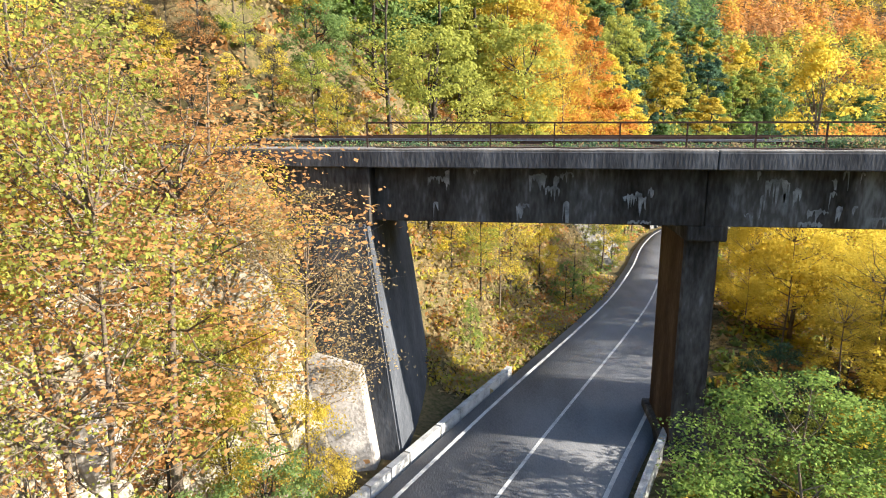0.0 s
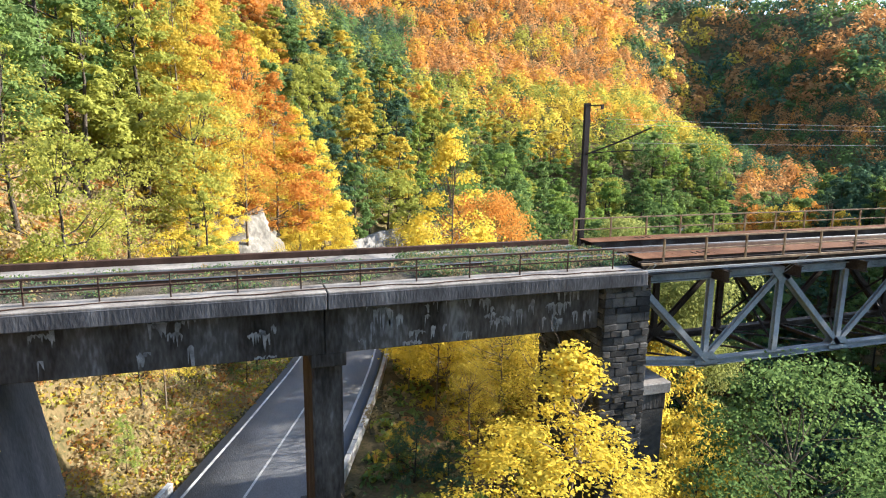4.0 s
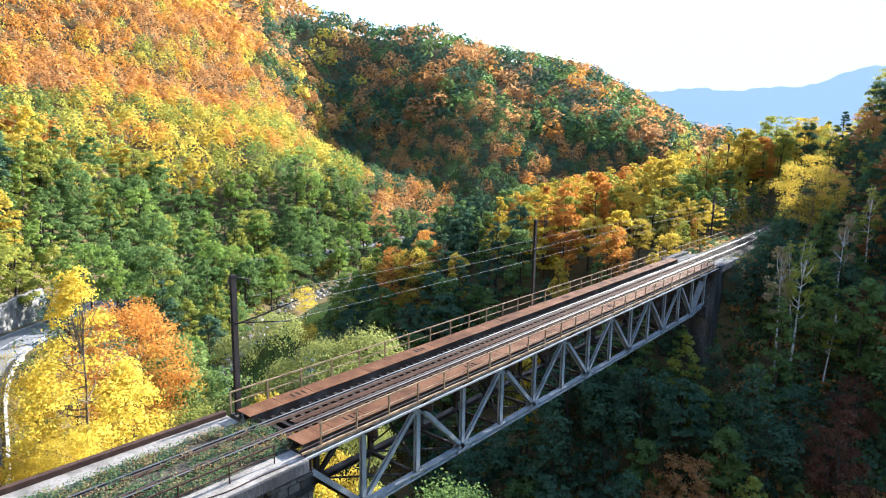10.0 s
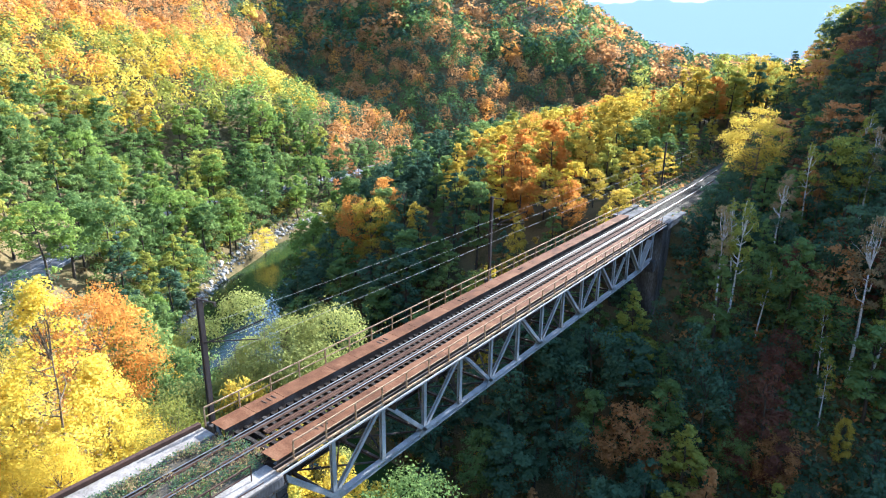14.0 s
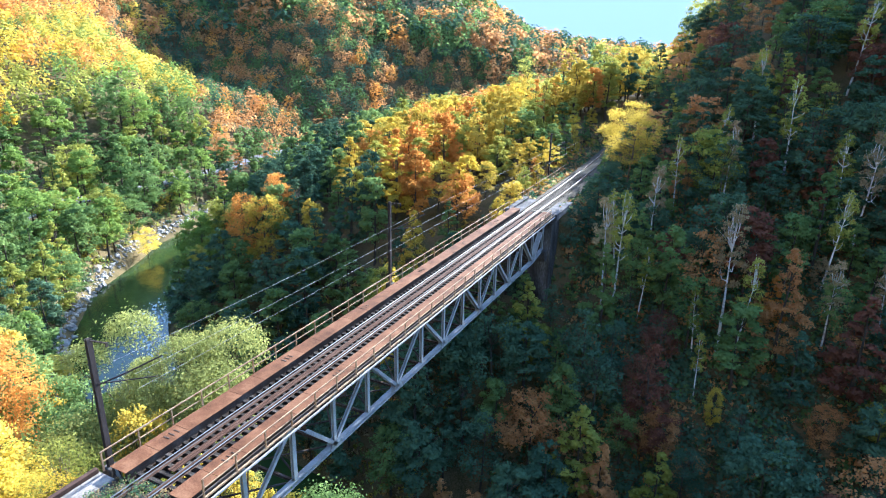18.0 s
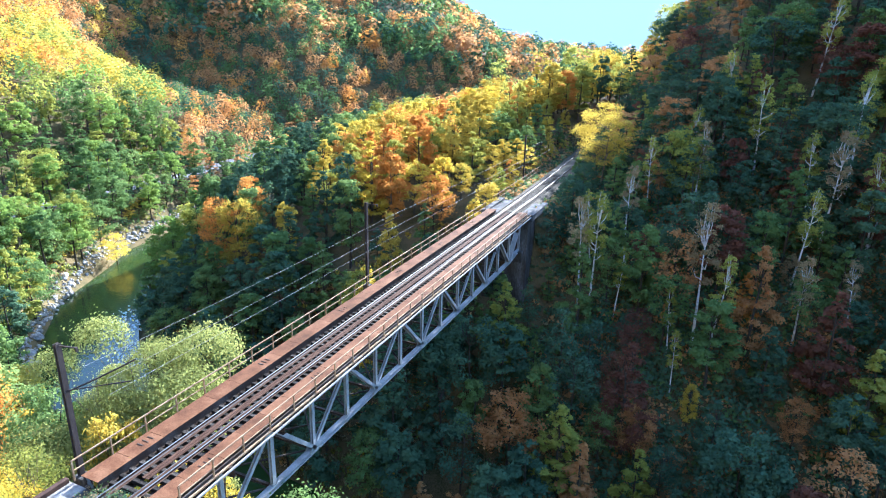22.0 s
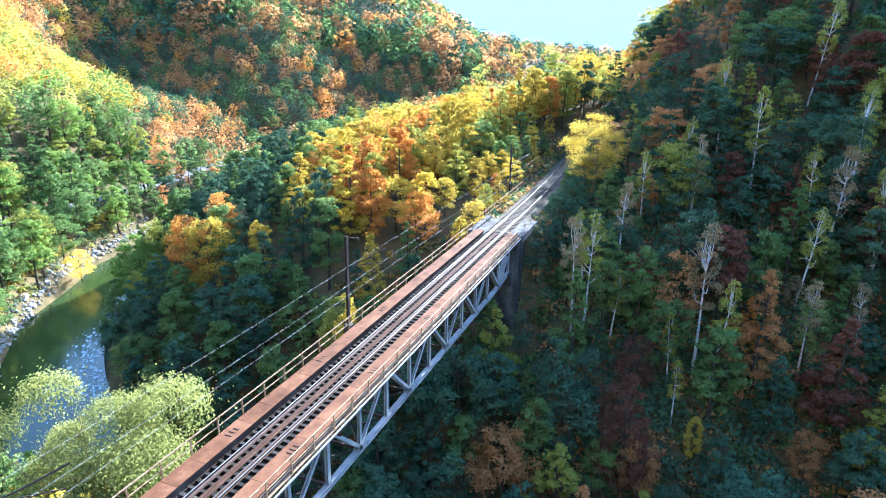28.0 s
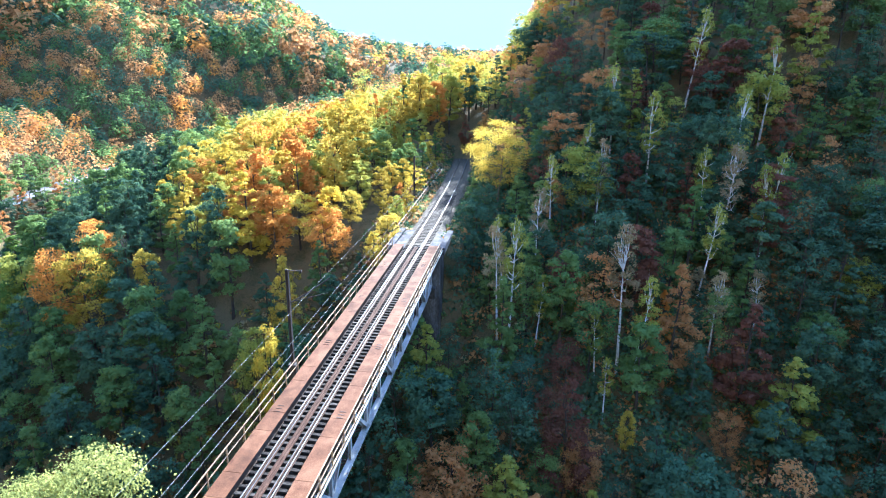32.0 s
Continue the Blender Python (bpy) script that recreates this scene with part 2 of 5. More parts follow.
# ---- building tools ----
def link_mesh(name, verts, quads, material, parent=None, label="", smooth=False):
    """One mesh object from arrays of corners and of four-sided faces."""
    me = bpy.data.meshes.new(name)
    verts, quads = np.asarray(verts, np.float32), np.asarray(quads, np.int32)
    me.vertices.add(len(verts))
    me.vertices.foreach_set("co", verts.ravel())
    me.loops.add(quads.size)
    me.loops.foreach_set("vertex_index", quads.ravel())
    me.polygons.add(len(quads))
    me.polygons.foreach_set("loop_start", np.arange(len(quads), dtype=np.int32) * quads.shape[1])
    if smooth:
        me.polygons.foreach_set("use_smooth", np.ones(len(quads), bool))
    me.update(calc_edges=True)
    me.materials.append(material)
    ob = new(name, me)
    ob.parent = parent
    if label:
        ob["label"] = label
    return ob


def part(name, bm, material, parent=None, label=""):
    me = bpy.data.meshes.new(name)
    bmesh.ops.recalc_face_normals(bm, faces=bm.faces)
    bm.to_mesh(me)
    bm.free()
    me.materials.append(material)
    ob = new(name, me)
    ob.parent = parent
    if label:
        ob["label"] = label
    return ob


def thing(name, label, category, group="", kind="", at=(0, 0, 0)):
    e = new(name)
    e.location = at
    e.empty_display_size = 0.3
    return tagged(e, label, category, group, kind)


def box(bm, lo, hi, bevel=0.0):
    r = bmesh.ops.create_cube(bm, size=1)
    vs = r["verts"]
    for v in vs:
        v.co = Vector([lo[i] if v.co[i] < 0 else hi[i] for i in range(3)])
    if bevel:
        es = list({e for v in vs for e in v.link_edges})
        bmesh.ops.bevel(bm, geom=es, offset=bevel, segments=1, affect="EDGES")
    return bm


def beam(bm, a, b, w, h, up=(0, 0, 1), flange=0.0):
    """A bar from a to b, w wide and h high; with a flange it is a plate between two flanges."""
    a, b = Vector(a), Vector(b)
    d = (b - a).normalized()
    s = d.cross(Vector(up))
    if s.length < 1e-4:
        s = d.cross(Vector((0, 1, 0)))
    s.normalize()
    u = s.cross(d)
    secs = [(0, 0, w, h)] if not flange else [(0, h / 2 - flange / 2, w, flange), (0, -h / 2 + flange / 2, w, flange), (0, 0, flange, h - 2 * flange)]
    for cx, cy, ww, hh in secs:
        vs = []
        for p in (a, b):
            for sx, sy in ((-1, -1), (1, -1), (1, 1), (-1, 1)):
                vs.append(bm.verts.new(p + s * (cx + sx * ww / 2) + u * (cy + sy * hh / 2)))
        for k in range(4):
            bm.faces.new((vs[k], vs[(k + 1) % 4], vs[4 + (k + 1) % 4], vs[4 + k]))
        bm.faces.new(vs[3::-1])
        bm.faces.new(vs[4:])
    return bm


def tube(pts, radii, sides=6):
    """Corners and faces of a round bar along points."""
    pts = np.asarray(pts, float)
    radii = np.broadcast_to(np.asarray(radii, float), (len(pts),))
    way = np.gradient(pts, axis=0)
    way /= np.linalg.norm(way, axis=1)[:, None] + 1e-9
    ref = np.where(np.abs(way[:, 2:]) > 0.9, np.array([[1.0, 0, 0]]), np.array([[0, 0, 1.0]]))
    s = np.cross(way, ref)
    s /= np.linalg.norm(s, axis=1)[:, None] + 1e-9
    u = np.cross(s, way)
    a = np.linspace(0, 2 * np.pi, sides, endpoint=False)
    v = pts[:, None] + radii[:, None, None] * (np.cos(a)[None, :, None] * s[:, None] + np.sin(a)[None, :, None] * u[:, None])
    i, j = np.meshgrid(np.arange(len(pts) - 1), np.arange(sides), indexing="ij")
    k = (j + 1) % sides
    q = np.stack([i * sides + j, i * sides + k, (i + 1) * sides + k, (i + 1) * sides + j], -1).reshape(-1, 4)
    return v.reshape(-1, 3), q


def joined(pieces):
    vs, qs, n = [], [], 0
    for v, q in pieces:
        vs.append(v)
        qs.append(q + n)
        n += len(v)
    return np.concatenate(vs), np.concatenate(qs)


# ---- the lie of the land ----
RIVER = np.array([(24, -1500), (24, -400), (24, -80), (25, -30), (26, 10), (30, 38), (42, 66), (62, 88), (90, 104), (130, 113), (190, 118), (270, 95), (360, 40), (480, -20), (800, -60), (2500, -200)], float)
ROAD = np.array([(-700, -1500, -9), (-110, -230, -9), (-60, -120, -9), (-36, -50, -9.2), (-25, -20, -9.6), (-18.6, -2, -10.4), (-15.8, 5.3, -10.6), (-12, 15.6, -11.2), (-8.6, 26, -12), (-4.8, 40, -13), (-1.2, 54, -13.6), (3.2, 66, -14),
                 (9.5, 76, -14.5), (20, 88, -16), (38, 106, -18), (60, 126, -21), (76, 136, -22), (100, 139, -23), (140, 142, -24), (200, 147, -24), (280, 123, -24), (372, 67, -24), (492, 6, -24), (805, -32, -24), (2500, -170, -24)], float)


def along(line, x, y):
    """Distance to a line of points, the side (left is positive), and the line's own third value there."""
    best = np.full(x.shape, 1e9)
    side, val = np.zeros(x.shape), np.zeros(x.shape)
    for p, q in zip(line[:-1], line[1:]):
        dx, dy = q[0] - p[0], q[1] - p[1]
        t = np.clip(((x - p[0]) * dx + (y - p[1]) * dy) / (dx * dx + dy * dy), 0, 1)
        d = np.hypot(x - p[0] - t * dx, y - p[1] - t * dy)
        near = d < best
        best = np.where(near, d, best)
        side = np.where(near, np.sign(dx * (y - p[1]) - dy * (x - p[0])), side)
        if line.shape[1] > 2:
            val = np.where(near, p[2] + t * (q[2] - p[2]), val)
    return best, side, val


def smooth_min(a, b, k):
    h = np.clip(0.5 + 0.5 * (b - a) / k, 0, 1)
    return b + (a - b) * h - k * h * (1 - h)


def step(a, b, v):
    t = np.clip((v - a) / (b - a), 0, 1)
    return t * t * (3 - 2 * t)


WAVES = [(0.021, 0.033, 1.0, 3.0), (0.05, -0.041, 2.1, 1.6), (-0.083, 0.062, 0.4, 0.9), (0.14, 0.17, 4.0, 0.5), (0.31, -0.27, 1.3, 0.28), (-0.52, 0.61, 2.2, 0.14)]


def land(x, y):
    x, y = np.asarray(x, float), np.asarray(y, float)
    dr, sr, _ = along(RIVER, x, y)
    do, so, zo = along(ROAD, x, y)
    wave = sum(a * np.sin(kx * x + ky * y + p) for kx, ky, p, a in WAVES)
    bank = -32.2 + 0.9 * np.maximum(dr - 6.5, 0)
    # inside of the bend: the wooded spur that the track runs into
    cap = -1.0 + 0.34 * np.maximum(x - 72, 0) * step(4, -22, y) + 0.5 * np.maximum(-y - 12, 0) * step(50, 80, x) - 0.16 * np.maximum(y - 8, 0) + 0.02 * np.maximum(x - 90, 0)
    cap = np.minimum(cap, 60)
    east = smooth_min(bank, cap, 7) + wave * 0.35 * step(12, 30, dr)
    # outer bank with the road on its bench and the hill above it
    hill = zo + (62 + 24 * step(60, 0, y)) * (1 - np.exp(-np.maximum(do - 4.8, 0) / 62)) + 0.48 * np.maximum(do - 100, 0)
    # the ridge comes down towards the bend of the valley
    ridge = np.interp(np.degrees(np.arctan2(y + 20, x + 15)), (8, 18, 22, 27, 35, 47, 53, 65, 120), (-4, 6, 30, 58, 72, 94, 112, 135, 150))
    hill = np.where(np.hypot(x, y) > 150, smooth_min(hill, ridge + 6 * np.sin(x * 0.013 + y * 0.007), 14), hill)
    outer = np.where(so > 0, hill, smooth_min(bank, zo + 0.12 * np.maximum(do - 5, 0), 5))
    west = outer + wave * 0.45 * step(7, 26, do)
    z = np.where(sr > 0, west, east)
    # far hills
    for cx, cy, sx, sy, hh, turn in ((950, -800, 380, 300, 130, 0.0), (-300, 250, 200, 300, 120, 0.0), (-350, -250, 260, 260, 90, 0.0)):
        c, s = math.cos(turn), math.sin(turn)
        u, v = (c * (x - cx) + s * (y - cy)) / sx, (-s * (x - cx) + c * (y - cy)) / sy
        z = z + hh * np.exp(-(u * u + v * v) / 2) * step(40, 180, np.minimum(dr, do))
    gully = np.abs((x - 170) * 0.835 - (y - 170) * 0.549) / 46
    z = z - 34 * np.exp(-gully * gully) * step(-20, 90, (x - 170) * 0.549 + (y - 170) * 0.835) * step(330, 190, (x - 170) * 0.549 + (y - 170) * 0.835)
    z = z + 0.5 * (wave + 3) * step(150, 400, np.hypot(x, y - 40))
    # benches for the road and the railway
    road = step(8.5, 4.6, do)
    z = z * (1 - road) + (zo - 0.25) * road
    rail = np.maximum(step(-24, -27, x), step(56.5, 60, x) * step(124, 113, x)) * step(6.5, 3.2, np.abs(y - track_y(x)))
    z = z * (1 - rail) + (-0.45) * rail
    # under the viaduct the ground stays below its deck
    under = step(-24, -22.8, x) * step(57, 54, x) * step(6, 3, np.abs(y - 3) - 2)
    return np.where(under > 0, np.minimum(z, z * (1 - under) + np.minimum(z, -9.5) * under), z)


def track_y(x):
    """The track runs straight over the bridge and bends gently beyond it."""
    x = np.asarray(x, float)
    return 3.0 + 0.0006 * np.maximum(x - 62, 0) ** 2 + 0.002 * np.maximum(-30 - x, 0) ** 2


# ---- ground, river, road ----
def axis(lo, hi, a, b, fine):
    """Coordinates that are close together from a to b and widen outwards."""
    mid = list(np.arange(a, b, fine))
    up, dn, s, v = [], [], fine, b
    while v < hi:
        up.append(v)
        s *= 1.09
        v += s
    s, v = fine, a - fine
    while v > lo:
        dn.append(v)
        s *= 1.09
        v -= s
    return np.array([lo] + dn[::-1] + mid + up + [hi])


gx, gy = axis(-1500, 3500, -42, 100, 1.15), axis(-2000, 2600, -45, 120, 1.15)
X, Y = np.meshgrid(gx, gy, indexing="ij")
Z = land(X, Y)
i, j = np.meshgrid(np.arange(len(gx) - 1), np.arange(len(gy) - 1), indexing="ij")
nid = lambda a, b: a * len(gy) + b
ground = link_mesh("ground", np.stack([X, Y, Z], -1).reshape(-1, 3), np.stack([nid(i, j), nid(i + 1, j), nid(i + 1, j + 1), nid(i, j + 1)], -1).reshape(-1, 4), M_SOIL, smooth=True)
tagged(ground, "leaf-strewn brown soil of a steep wooded valley", "ground", kind="structure")


def dense(line, gap):
    """A smooth line through points, with a corner every few metres."""
    line = np.asarray(line, float)
    out = []
    p = np.vstack([2 * line[0] - line[1], line, 2 * line[-1] - line[-2]])
    for a, b, c, d in zip(p[:-3], p[1:-2], p[2:-1], p[3:]):
        n = max(2, int(np.linalg.norm((c - b)[:2]) / gap))
        t = np.linspace(0, 1, n, endpoint=False)[:, None]
        out.append(0.5 * (2 * b + (c - a) * t + (2 * a - 5 * b + 4 * c - d) * t**2 + (3 * b - a - 3 * c + d) * t**3))
    return np.vstack(out + [line[-1:]])


def ribbon(line, offs, zs, lift=0.0):
    """Corners and faces of a strip along a line, through points across it."""
    w = np.gradient(line[:, :2], axis=0)
    w /= np.linalg.norm(w, axis=1)[:, None]
    nrm = np.stack([-w[:, 1], w[:, 0]], 1)
    v = np.stack([np.concatenate([line[:, :2] + o * nrm, line[:, 2:3] + z + lift], 1) for o, z in zip(offs, zs)], 1)
    m = len(offs)
    a, b = np.meshgrid(np.arange(len(line) - 1), np.arange(m - 1), indexing="ij")
    return v.reshape(-1, 3), np.stack([a * m + b, a * m + b + 1, (a + 1) * m + b + 1, (a + 1) * m + b], -1).reshape(-1, 4)[:, ::-1]


road_line = dense(ROAD[2:-2], 1.5)
road = link_mesh("road", *ribbon(road_line, (3.5, 3.3, 0, -3.3, -3.5), (-0.3, 0, 0.06, 0, -0.3)), M_ASPHALT, smooth=True)
tagged(road, "worn grey asphalt two-lane road with white lines", "road", kind="structure")
for off in (2.75, -2.9):
    link_mesh("edge_line", *ribbon(road_line, (off + 0.07, off - 0.07), (0.015, 0.015)), M_PAINT, road, "white painted edge line")
centre = link_mesh("centre_line", *ribbon(road_line, (0.06, -0.06), (0.068, 0.068)), M_PAINT, road, "white painted centre line")
river_line = np.column_stack([dense(RIVER, 3), np.full(len(dense(RIVER, 3)), -31.0)])
tagged(link_mesh("river", *ribbon(river_line, (8.2, 4, 0, -4, -8.2), (0, 0, 0, 0, 0)), water, smooth=True), "calm dark green river water in the valley", "river", kind="structure")

# ---- concrete viaduct over the road ----
X0, PIER_X = -23.4, -12.4
viaduct = thing("concrete_viaduct", "grey stained concrete railway viaduct over the road", "viaduct")
for a, b in ((X0 - 5, -12.53), (-12.5, -0.02)):
    part("deck_slab", box(bmesh.new(), (a, -0.2, -0.55), (b, 6.2, -0.02), 0.03), M_EDGE, viaduct, "stained slab edge with a pale top")
    for y in (0.7, 4.7):
        part("girder", box(bmesh.new(), (max(a, X0), y, -2.4), (b - (1.6 if b > -5 else 0), y + 0.6, -0.5), 0.03), M_CONCRETE, viaduct, "dark concrete girder streaked with lime")
    for y in (-0.2, 4.95):
        bm = bmesh.new()
        box(bm, (a + 0.01, y + 0.02, -0.03), (b - 0.01, y + 1.2, 0.05), 0.02)
        part("ledge", bm, M_LEDGE, viaduct, "pale worn concrete ledge")
for x in np.arange(-22, -2, 2.6):
    part("cross_rib", box(bmesh.new(), (x, 1.3, -1.9), (x + 0.3, 4.7, -0.54)), M_CONCRETE, viaduct)
part("pier", box(bmesh.new(), (PIER_X - 0.55, 1.2, -12.8), (PIER_X + 0.55, 4.75, -2.85), 0.07), M_CONCRETE, viaduct, "tall concrete pier with rusty brown stains")
part("stained_face", box(bmesh.new(), (PIER_X - 0.556, 1.3, -12.6), (PIER_X - 0.545, 4.65, -2.95)), M_STAIN, viaduct, "rusty brown stained side of the pier")
part("pier_head", box(bmesh.new(), (PIER_X - 0.62, 0.7, -2.9), (PIER_X + 0.62, 5.3, -2.38), 0.04), M_CONCRETE, viaduct)
part("pier_foot", box(bmesh.new(), (PIER_X - 0.8, 0.9, -13), (PIER_X + 0.8, 5.0, -10.3), 0.05), M_CONCRETE, viaduct)
# battered abutment wall beside the road
bm = bmesh.new()
vs = [bm.verts.new(p) for p in ((-23.3, -0.3, -2.4), (-23.3, 6.2, -2.4), (-21.9, 6.6, -12.5), (-21.9, -0.5, -12.5), (-27, -0.3, -2.4), (-27, 6.2, -2.4), (-27, 6.6, -12.5), (-27, -0.5, -12.5))]
for f in ((0, 1, 2, 3), (4, 7, 6, 5), (0, 4, 5, 1), (3, 2, 6, 7), (0, 3, 7, 4), (1, 5, 6, 2)):
    bm.faces.new([vs[k] for k in f])
bmesh.ops.bevel(bm, geom=bm.edges[:], offset=0.08, segments=2, affect="EDGES")
part("abutment", bm, M_BATTER, viaduct, "battered concrete abutment wall with its blue shade in the colour")
part("abutment_head", box(bmesh.new(), (-28, -0.1, -2.45), (-23.2, 6.1, -0.5), 0.04), M_CONCRETE, viaduct)
part("cable_trough", box(bmesh.new(), (-28, 5.95, 0.05), (-0.1, 6.2, 0.3), 0.02), M_DARKRAIL, viaduct, "dark rusted cable trough on the far edge")
# lime streaks that ran down the girder face, and stains on the pier
rng = np.random.default_rng(5)


def drip(x, z, w, h, flip):
    """A ragged patch with runs hanging from it, a few millimetres thick."""
    n = max(4, int(w / 0.035))
    xs = np.linspace(-w / 2, w / 2, n)
    top = z + rng.normal(size=n) * 0.03 - 0.12 * np.abs(xs) / w
    low = top - 0.03 - h * rng.uniform(0.05, 1, n) ** 2.2
    ring = [(x + a, b) for a, b in zip(xs, top)] + [(x + a, b) for a, b in zip(xs[::-1], low[::-1])]
    bm = bmesh.new()
    bm.faces.new([bm.verts.new((a, flip, max(-2.37, min(-0.58, b)))) for a, b in ring])
    return bm


for k in range(58):
    x = max(-22.8, min(-2.0, rng.choice([-20.5, -17.2, -14.8, -10.8, -8.4, -6.2, -4.6, -3.4, -2.6]) + rng.normal() * 0.6))
    w = rng.choice([rng.uniform(0.14, 0.3), rng.uniform(0.3, 0.75), rng.uniform(0.12, 0.24)])
    part("lime_streak", drip(x, rng.choice([-0.75, -1.1, -1.3, -1.7, -2.1]) + rng.uniform(-0.15, 0.15), w, rng.uniform(0.25, 0.95), 0.694), M_PATCH, viaduct, "white lime streak")
cx = np.arange(-23, -0.6, 0.35)
v, q = tube(np.column_stack([cx, 0.12 + 0.09 * np.sin(cx * 0.9) + 0.05 * np.sin(cx * 2.3), 0.075 + 0.02 * np.sin(cx * 1.7) ** 2]), 0.022, 5)
tagged(link_mesh("cable", v, q, M_DARKRAIL, smooth=True), "loose black cable lying along the concrete ledge", "cable")
# pale stone wing wall beside the abutment
wing = thing("wing_wall", "pale battered stone wing wall under the viaduct end", "retaining wall")
bm = bmesh.new()
vs = [bm.verts.new(p) for p in ((-23.5, -0.9, -7.2), (-22.75, -1.3, -12), (-28.5, -3.2, -12), (-28.5, -2.0, -6.0), (-23.5, -0.3, -7.2), (-22.75, -0.3, -12), (-28.5, -0.3, -12), (-28.5, -0.3, -6.0))]
for f in ((0, 1, 2, 3), (4, 7, 6, 5), (0, 3, 7, 4), (1, 5, 6, 2), (0, 4, 5, 1), (3, 2, 6, 7)):
    bm.faces.new([vs[k] for k in f])
bmesh.ops.bevel(bm, geom=bm.edges[:], offset=0.06, segments=1, affect="EDGES")
part("wall_body", bm, M_ROCK, wing)

# ---- stone pier between viaduct and truss ----
stone_pier = thing("stone_pier", "dark rubble masonry pier carrying the truss end", "pier")
part("core", box(bmesh.new(), (-1.5, 0.36, -20), (0.55, 5.7, -0.52)), M_MORTAR, stone_pier)
part("core_foot", box(bmesh.new(), (-1.6, 0.4, -22), (1.65, 5.6, -6.1)), M_MORTAR, stone_pier)
brng = np.random.default_rng(8)
block = box(bmesh.new(), (-0.5, -0.5, -0.5), (0.5, 0.5, 0.5), 0.06)
blocks = [part("stone_block", block, M_STONE, stone_pier)]
for face in ("front", "side", "back"):
    z = -0.62
    while z > -13:
        hh = brng.uniform(0.18, 0.4)
        lo, hi = (0.36, 5.7) if face == "side" else (-1.62, 0.5)
        if z < {"front": -10.5, "side": -5.5, "back": -2.2}[face]:
            break
        v = lo
        while v < hi - 0.15:
            ww = min(brng.uniform(0.3, 0.75), hi - v)
            if hi - v - ww < 0.25:
                ww = hi - v
            o = blocks[0] if len(blocks) == 1 and face == "front" and z == -0.62 and v == lo else blocks[0].copy()
            if o is not blocks[0]:
                scene.collection.objects.link(o)
            d = brng.uniform(0.14, 0.28)
            if face == "side":
                o.location, o.scale = (-1.52, v + ww / 2, z - hh / 2), (d, ww - 0.03, hh - 0.03)
            else:
                o.location, o.scale = (v + ww / 2, 0.34 if face == "front" else 5.72, z - hh / 2), (ww - 0.03, d, hh - 0.03)
            o.rotation_euler = tuple(brng.normal(size=3) * (0.03, 0.05, 0.03))
            blocks.append(o)
            v += ww
        z -= hh
part("bearing_ledge", box(bmesh.new(), (0.2, 0.3, -5.45), (1.9, 5.7, -4.95), 0.05), M_LEDGE, stone_pier, "pale bearing ledge")
part("bearing_block", box(bmesh.new(), (0.3, 0.4, -6.2), (1.75, 5.6, -5.46), 0.05), M_CONCRETE, stone_pier)

# ---- steel truss ----
HALF, TOPZ, BOTZ = 3.9, -0.62, -4.62
XS = [0.35 + HALF * k for k in range(15)]
XE = XS[-1]
truss = thing("steel_truss_bridge", "light grey painted steel deck truss with rusty walkways", "bridge")
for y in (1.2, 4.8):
    # the far truss is darker, painting in the shade under the deck
    M_MEMBER = M_STEEL if y < 3 else M_RUSTY_SHADE_STEEL
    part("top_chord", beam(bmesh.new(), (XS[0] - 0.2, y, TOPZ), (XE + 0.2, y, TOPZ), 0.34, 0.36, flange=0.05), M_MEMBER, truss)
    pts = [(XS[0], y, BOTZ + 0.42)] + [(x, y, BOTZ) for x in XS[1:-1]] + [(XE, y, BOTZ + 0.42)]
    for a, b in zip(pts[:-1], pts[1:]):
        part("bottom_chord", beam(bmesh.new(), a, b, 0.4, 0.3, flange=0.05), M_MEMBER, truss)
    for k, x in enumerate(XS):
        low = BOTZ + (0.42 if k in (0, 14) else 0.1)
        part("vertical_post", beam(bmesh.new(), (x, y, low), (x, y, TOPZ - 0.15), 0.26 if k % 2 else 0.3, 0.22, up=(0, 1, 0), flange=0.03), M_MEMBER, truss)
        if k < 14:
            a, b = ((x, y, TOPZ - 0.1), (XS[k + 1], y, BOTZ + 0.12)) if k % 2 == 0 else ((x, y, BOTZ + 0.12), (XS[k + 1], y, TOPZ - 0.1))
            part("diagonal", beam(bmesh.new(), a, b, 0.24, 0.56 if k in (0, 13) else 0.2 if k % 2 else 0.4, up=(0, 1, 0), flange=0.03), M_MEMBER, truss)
        bm = bmesh.new()
        if k % 2:
            prof = [(-0.62, -0.16), (0.62, -0.16), (0.62, 0.14), (0.3, 0.5), (-0.3, 0.5), (-0.62, 0.14)]
            zz = BOTZ
        else:
            prof = [(-0.7, 0.16), (-0.7, -0.05), (-0.25, -0.5), (0.25, -0.5), (0.7, -0.05), (0.7, 0.16)]
            zz = TOPZ
        if k in (0, 14):
            prof = [(max(-0.2, min(0.2, px)) if (px < 0) == (k == 0) else px, pz) for px, pz in prof]
        for s in (-0.2, 0.18):
            ring = [bm.verts.new((x + px, y + s, zz + pz)) for px, pz in prof]
            f = bm.faces.new(ring)
            ext = bmesh.ops.extrude_face_region(bm, geom=[f])
            for v in ext["geom"]:
                if isinstance(v, bmesh.types.BMVert):
                    v.co.y += 0.02
        part("gusset_plate", bm, M_MEMBER, truss)
